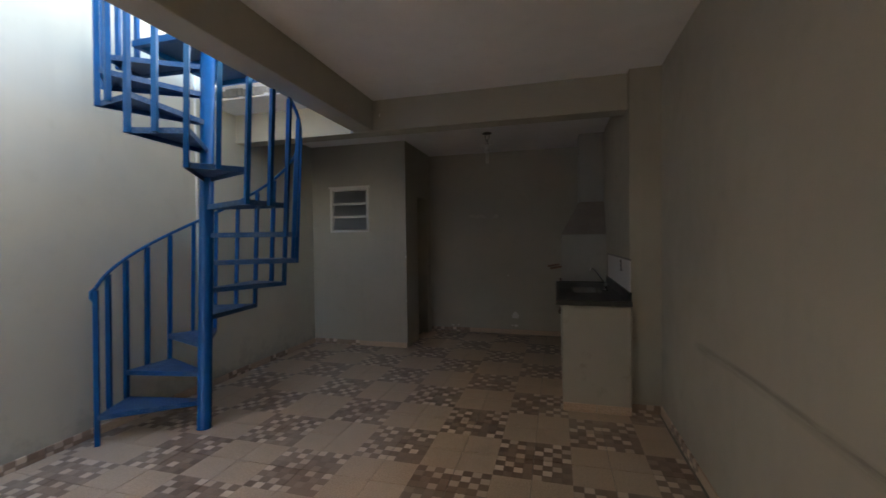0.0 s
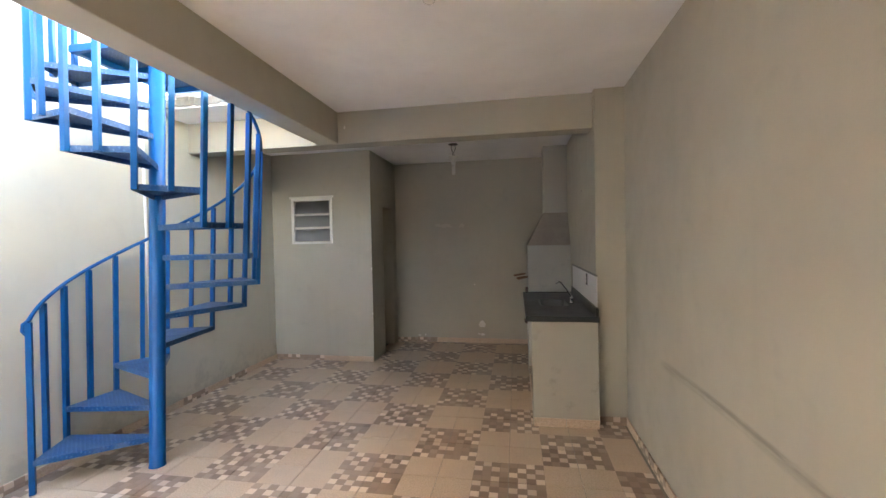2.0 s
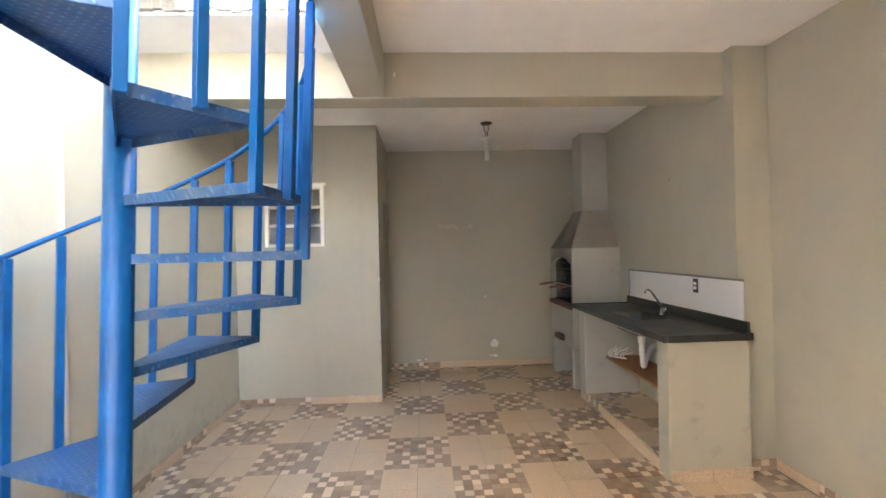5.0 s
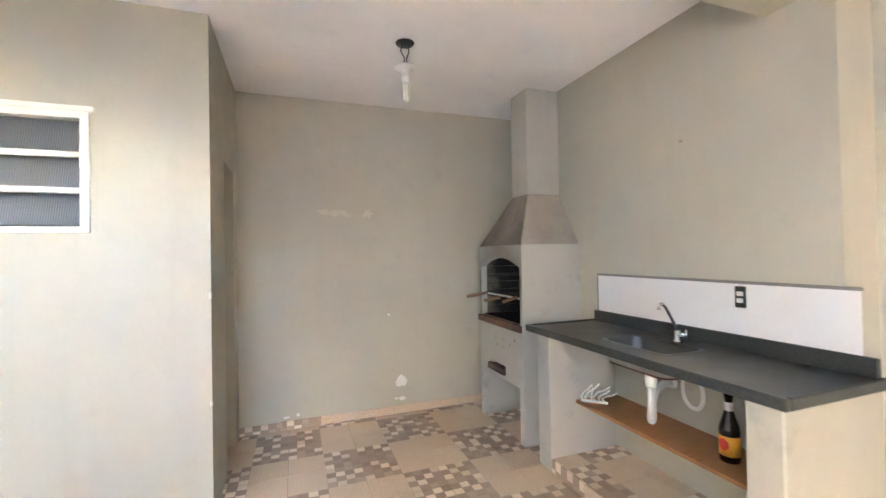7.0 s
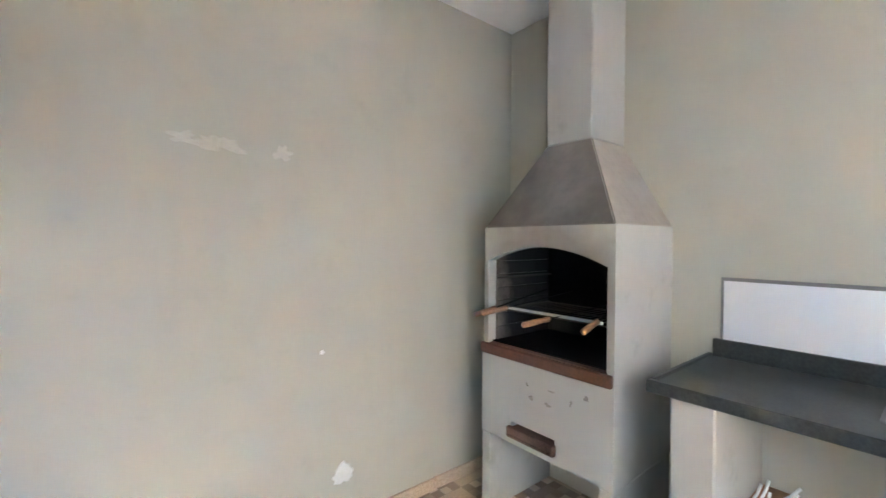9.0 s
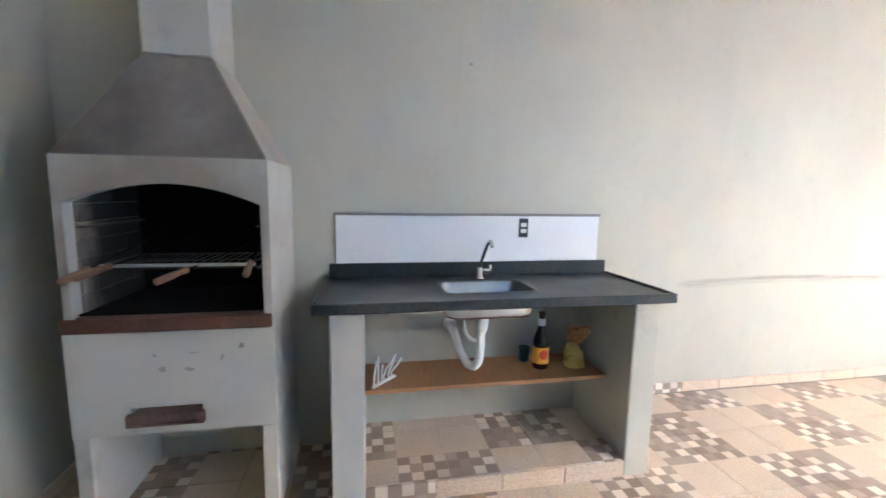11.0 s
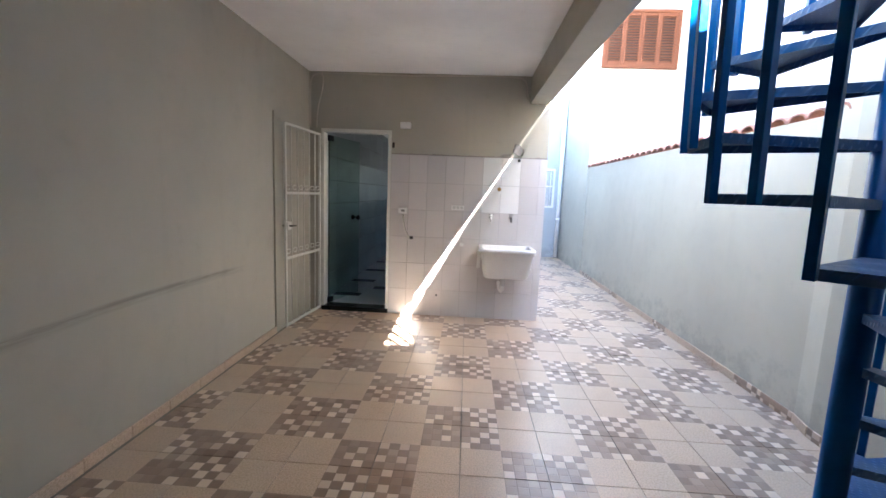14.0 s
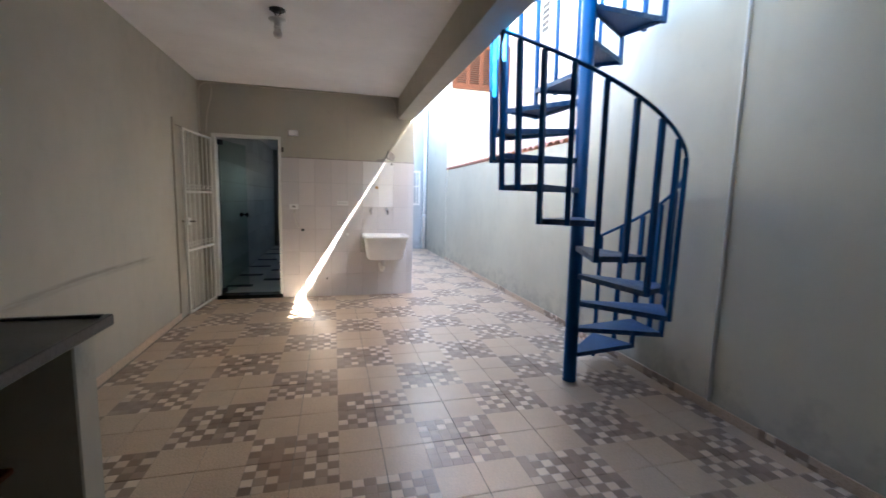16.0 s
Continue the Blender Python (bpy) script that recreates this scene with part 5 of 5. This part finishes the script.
box(bm, -0.285, 0.018, 0.902, -0.245, 0.05, 0.934, 0.006)
part("plug", bm, black_plastic, out, "black plug at the cord's end")
pl = thing("switch_plate", "white three-hole switch plate on the tiles", "switch", (-0.79, 0.012, 1.285))
bm = bmesh.new()
box(bm, -0.86, 0.011, 1.258, -0.715, 0.018, 1.312, 0.003)
part("plate", bm, white_plastic, pl)
for k in range(3):
    bm = bmesh.new()
    box(bm, -0.845 + 0.042 * k, 0.018, 1.27, -0.815 + 0.042 * k, 0.021, 1.30, 0.001)
    part("button", bm, plain("switch_grey", (0.55, 0.54, 0.5), 0.4), pl)
bx = thing("wall_lamp_box", "small white junction box above the tiles", "junction box", (-0.163, 0.0, 2.178))
bm = bmesh.new()
box(bm, -0.225, 0.0, 2.142, -0.105, 0.04, 2.214, 0.006)
part("cover", bm, white_plastic, bx)
latch = thing("door_latch", "dark metal latch keeper beside the doorway", "latch", (-0.025, 0.0, 1.96))
bm = bmesh.new()
box(bm, -0.04, 0.0, 1.93, -0.015, 0.022, 1.99, 0.004), box(bm, -0.035, 0.022, 1.95, -0.02, 0.045, 1.965, 0.002)
part("keeper", bm, dark_metal, latch)

# cables along the ceiling
def cable(name, pts, r, label, material):
    d = [Vector(a).lerp(Vector(b), k / 6) for a, b in zip(pts, pts[1:]) for k in range(6)] + [Vector(pts[-1])]
    for _ in range(3):
        d = [d[0]] + [(d[i - 1] + d[i] * 2 + d[i + 1]) / 4 for i in range(1, len(d) - 1)] + [d[-1]]
    bm = bmesh.new()
    tube(bm, d, r, 8)
    return solid(name, bm, material, label, "cable", smooth=True)


grey_cable = plain("cable_grey", (0.56, 0.51, 0.43), 0.6)
cable("cable", [(0.93, 0.012, 2.13), (0.93, 0.012, 2.45), (0.925, 0.014, 2.66), (0.86, 0.016, 2.722), (0.5, 0.014, 2.728), (-0.1, 0.016, 2.712), (-0.6, 0.013, 2.722), (-1.2, 0.013, 2.733), (-1.43, 0.014, 2.72), (-1.485, 0.014, 2.66), (-1.50, 0.014, 2.53), (-1.525, 0.014, 2.49), (-1.62, 0.014, 2.448)], 0.008, "beige cable clipped along the ceiling edge", grey_cable)
cable("cable", [(0.86, 0.012, 2.13), (0.845, 0.012, 2.35), (0.79, 0.012, 2.55), (0.78, 0.012, 2.66), (0.80, 0.013, 2.715)], 0.007, "thin beige cable looping above the door", grey_cable)
bm = bmesh.new()
tube(bm, [(XL + 0.008, 3.765, 0.07), (XL + 0.008, 3.765, 4.4)], 0.011, 12)
solid("conduit", bm, white_plastic, "white vertical conduit on the tall yard wall", "conduit", "structure", smooth=True)
rain = thing("downpipe", "white rainwater downpipe in the passage corner", "downpipe", (-3.05, -5.28, 0))
bm = bmesh.new()
tube(bm, [(-3.06, -5.29, 0.02), (-3.06, -5.29, 3.75)], 0.045, 16)
part("pipe", bm, white_plastic, rain, smooth=True)
for z in (0.9, 2.6):
    bm = bmesh.new()
    lathe(bm, [(0.045, z), (0.053, z + 0.005), (0.053, z + 0.06), (0.045, z + 0.065)], (-3.06, -5.29, 0), 16)
    part("collar", bm, white_plastic, rain, smooth=True)


# ---- passage end windows ----
frosted = plain("frosted_pane", (0.42, 0.43, 0.43), 0.25, spread=0.2, scale=6)


def barred_window(name, x0, x1, z0, z1, y, label, nbar, mids):
    w = thing(name, label, "window", ((x0 + x1) / 2, y, z0), kind="structure")
    bm = bmesh.new()
    t = 0.045
    box(bm, x0, y - 0.06, z0, x0 + t, y + 0.012, z1, 0.003), box(bm, x1 - t, y - 0.06, z0, x1, y + 0.012, z1, 0.003)
    box(bm, x0 + t, y - 0.06, z0, x1 - t, y + 0.011, z0 + t, 0.003), box(bm, x0 + t, y - 0.06, z1 - t, x1 - t, y + 0.011, z1, 0.003)
    for f in mids:
        box(bm, x0 + t, y - 0.055, z0 + (z1 - z0) * f - 0.015, x1 - t, y + 0.008, z0 + (z1 - z0) * f + 0.015)
    part("window_frame", bm, white_metal, w)
    bm = bmesh.new()
    box(bm, x0 + t, y - 0.034, z0 + t, x1 - t, y - 0.028, z1 - t)
    part("pane", bm, frosted, w)
    for k in range(nbar):
        bm = bmesh.new()
        x = x0 + (x1 - x0) * (k + 1) / (nbar + 1)
        tube(bm, [(x, y + 0.004, z0 + 0.02), (x, y + 0.004, z1 - 0.02)], 0.008, 6)
        part("bar", bm, white_metal, w, smooth=True)
    return w


barred_window("window_2", -2.95, -2.12, 1.20, 2.12, -5.36, "white barred window at the end of the passage", 7, (0.55,))
barred_window("window_3", -2.80, -2.33, 4.10, 5.15, -6.50, "white barred upper window of the house", 4, (0.5,))
# Unseen panels behind both windows keep the bright sky from showing through.
slab("room_passage_end", house_paint, "unseen panel added to block the sky behind the passage window", "wall", (-3.4, -6.5, -0.02, -1.62, -6.4, 3.62))
slab("room_upper", house_paint, "unseen panels added to block the sky behind the upper window", "wall", (-3.4, -7.4, 3.6, 1.1, -7.3, 6.6), (-3.4, -7.3, 6.5, 1.1, -6.65, 6.6))

# ---- neighbour ----
NX = -4.68
house = thing("neighbour_house", "cream painted neighbouring house behind the yard wall", "house", (-4.2, -3.4, 0))
# Out-of-view height and rear length are set to block sun from the passage.
for b in ((NX, -3.5, -0.05, XL - 0.17, -3.345, 8.2), (NX - 0.2, -3.5, -0.05, NX, 4.4, 8.2), (-9.0, 4.2, -0.05, NX - 0.2, 4.4, 8.2)):
    bm = bmesh.new()
    box(bm, *b)
    part("wall", bm, cream_paint, house)
bm = bmesh.new()
box(bm, -9.0, -3.6, 8.2, NX + 0.35, 4.5, 8.3), box(bm, NX + 0.35, -3.6, 8.2, XL - 0.17, -3.2, 8.3)
part("roof_edge", bm, white_paint, house)
shutter_dark = make_wood("shutter_shade", (0.03, 0.012, 0.006), (0.05, 0.02, 0.01), 0.6)
wn1 = thing("shutter_window", "arched window with varnished wooden louvred shutters", "window", (-3.9, -3.34, 3.83))
WX0, WX1, WZ0, WZ1 = -4.56, -3.22, 3.83, 4.84
bm = bmesh.new()
for b in ((WX0, WZ0, WX0 + 0.06, WZ1), (WX1 - 0.06, WZ0, WX1, WZ1), (WX0 + 0.06, WZ0, WX1 - 0.06, WZ0 + 0.06), (WX0 + 0.06, WZ1 - 0.05, WX1 - 0.06, WZ1)):
    box(bm, b[0], -3.345, b[1], b[2], -3.30, b[3], 0.004)
part("frame", bm, shutter_wood, wn1)
lw = (WX1 - WX0 - 0.12) / 4
for k in range(4):
    x0 = WX0 + 0.06 + lw * k
    bm = bmesh.new()
    for b in ((x0, WZ0 + 0.06, x0 + 0.045, WZ1 - 0.05), (x0 + lw - 0.045, WZ0 + 0.06, x0 + lw, WZ1 - 0.05), (x0 + 0.045, WZ0 + 0.06, x0 + lw - 0.045, WZ0 + 0.12), (x0 + 0.045, WZ1 - 0.11, x0 + lw - 0.045, WZ1 - 0.05)):
        box(bm, b[0] + 0.002, -3.344, b[1], b[2] - 0.002, -3.315, b[3], 0.002)
    leaf = part("shutter", bm, shutter_wood, wn1)
    # Dark sheet added for the shade seen in the gaps between slats.
    bm = bmesh.new()
    box(bm, x0 + 0.04, -3.3445, WZ0 + 0.10, x0 + lw - 0.04, -3.341, WZ1 - 0.09)
    part("backing", bm, shutter_dark, leaf)
    n = 17
    for i in range(n):
        bm = bmesh.new()
        z = WZ0 + 0.14 + (WZ1 - WZ0 - 0.27) * i / (n - 1)
        box(bm, x0 + 0.045, -0.018, -0.003, x0 + lw - 0.045, 0.018, 0.003, 0, Matrix.Translation((0, -3.332, z)) @ Matrix.Rotation(radians(-40), 4, "X"))
        part("slat", bm, shutter_wood, leaf)
bm = bmesh.new()
acx, ah = (WX0 + WX1) / 2, (WX1 - WX0) / 2
pts = [(acx + ah * math.cos(a), WZ1 + 0.22 * math.sin(a)) for a in np.linspace(0, math.pi, 17)]
lo, hi = [bm.verts.new((x, -3.346, z)) for x, z in pts], [bm.verts.new((x, -3.335, z)) for x, z in pts]
bm.faces.new(hi)
for k in range(16):
    bm.faces.new((lo[k], lo[k + 1], hi[k + 1], hi[k]))
part("arch_panel", bm, plain("arch_grey", (0.30, 0.28, 0.26), 0.7), wn1, "grey arched panel above the shutters")
barred = thing("small_window", "small white barred window high on the neighbour's wall", "window", (NX, -1.9, 4.6))
bm = bmesh.new()
for b in ((-2.10, 4.6, -2.05, 5.25), (-1.72, 4.6, -1.67, 5.25), (-2.05, 4.6, -1.72, 4.65), (-2.05, 5.2, -1.72, 5.25)):
    box(bm, NX, b[0], b[1], NX + 0.03, b[2], b[3], 0.003)
part("frame", bm, white_metal, barred)
bm = bmesh.new()
box(bm, NX, -2.05, 4.65, NX + 0.006, -1.72, 5.2)
part("pane", bm, plain("dim_pane", (0.05, 0.055, 0.06), 0.1), barred)
for i in range(4):
    bm = bmesh.new()
    z = 4.76 + 0.11 * i
    tube(bm, [(NX + 0.02, -2.05, z), (NX + 0.02, -1.72, z)], 0.007, 6)
    part("bar", bm, white_metal, barred, smooth=True)

# clay coping on the low yard wall
coping = thing("clay_coping", "row of red clay roof tiles capping the yard wall", "roof tiles", (XL - 0.1, -0.6, 2.03))
bm = bmesh.new()
N = 10
outer = [(0.085 * math.cos(a), 0.055 * math.sin(a)) for a in np.linspace(0.05, math.pi - 0.05, N)]
inner = [(0.071 * math.cos(a), 0.042 * math.sin(a)) for a in np.linspace(math.pi - 0.05, 0.05, N)]
loop = outer + inner
ends = [[bm.verts.new((x, y * s, z * s + dz)) for y, z in loop] for x, s, dz in ((0.075, 1.0, -0.012), (-0.26, 0.86, 0.05))]
for k in range(2 * N):
    bm.faces.new((ends[0][k], ends[0][(k + 1) % (2 * N)], ends[1][(k + 1) % (2 * N)], ends[1][k]))
for e in ends:
    for k in range(N - 1):
        bm.faces.new((e[k], e[k + 1], e[2 * N - 2 - k], e[2 * N - 1 - k]))
cm = mesh_of("roof_tile", bm, clay)
rnd = random.Random(2)
for k in range(32):
    ob = new("roof_tile", cm)
    ob.parent = coping
    ob.matrix_basis = Matrix.Translation((rnd.uniform(-0.008, 0.008), -3.25 + 0.6 + 0.17 * k, 0.012 + rnd.uniform(-0.003, 0.003))) @ Matrix.Rotation(rnd.uniform(-0.05, 0.05), 4, "Z")
# broken concrete along the edge of the roof opening
bm = bmesh.new()
rnd = random.Random(9)
x = XL
while x < -1.76:
    w = rnd.uniform(0.04, 0.11)
    box(bm, x, 3.845 - rnd.uniform(0.0, 0.02), ZC + rnd.uniform(0.005, 0.03), min(x + w, -1.745), 3.862, ZC + 0.092 + rnd.uniform(-0.02, 0.004), 0.003)
    x += w
solid("slab_edge", bm, concrete, "rough broken concrete edge of the roof opening", "slab edge", "structure")


# ---- strips along the walls ----
skirting("baseboard_east", XR, 0.9, XR, PIL_Y, -1, 0)
skirting("baseboard_back", XS, YB, XC, YB, 0, -1)
skirting("baseboard_washroom", XL, YK, XS, YK, 0, -1)
skirting("baseboard_west", XL, 2.2, XL, YK, 1, 0)
skirting("baseboard_yard", XL - 0.045, -5.3, XL - 0.045, 2.02, 1, 0)
skirting("baseboard_splay", XL - 0.045, 2.02, XL, 2.2, 0.97, -0.24)
skirting("baseboard_pillar", XC, PIL_Y, XR, PIL_Y, 0, -1)
skirting("baseboard_support", 0.19, 4.115, XC, 4.115, 0, -1)


# ---- floor tiles ----
S = 0.46
bm = bmesh.new()
box(bm, -S / 2 + 0.0016, -S / 2 + 0.0016, -0.012, S / 2 - 0.0016, S / 2 - 0.0016, 0.0, 0.0012)
tile_mesh = mesh_of("tile", bm, floor_tile)
for i in range(-7, 4):
    for j in range(-17, 16):
        x, y = -0.69 + S * i, 2.577 + S * j
        if not (-3.35 < x < 1.1 and -5.5 < y < 6.95) or (y < -0.3 and x > -1.6) or (x > 0.95):
            continue
        if y > 6.1 and x < -1.95:
            continue
        ob = new("tile", tile_mesh)
        ob.parent = floor
        turn = 0 if (i + j) % 2 == 0 else 90
        turn += random.choice((0, 180))
        ob.matrix_basis = Matrix.Translation((x, y, random.uniform(-0.0008, 0.0008))) @ Matrix.Rotation(radians(turn + random.uniform(-0.15, 0.15)), 4, "Z") @ Matrix.Rotation(random.uniform(-0.0015, 0.0015), 4, "X")
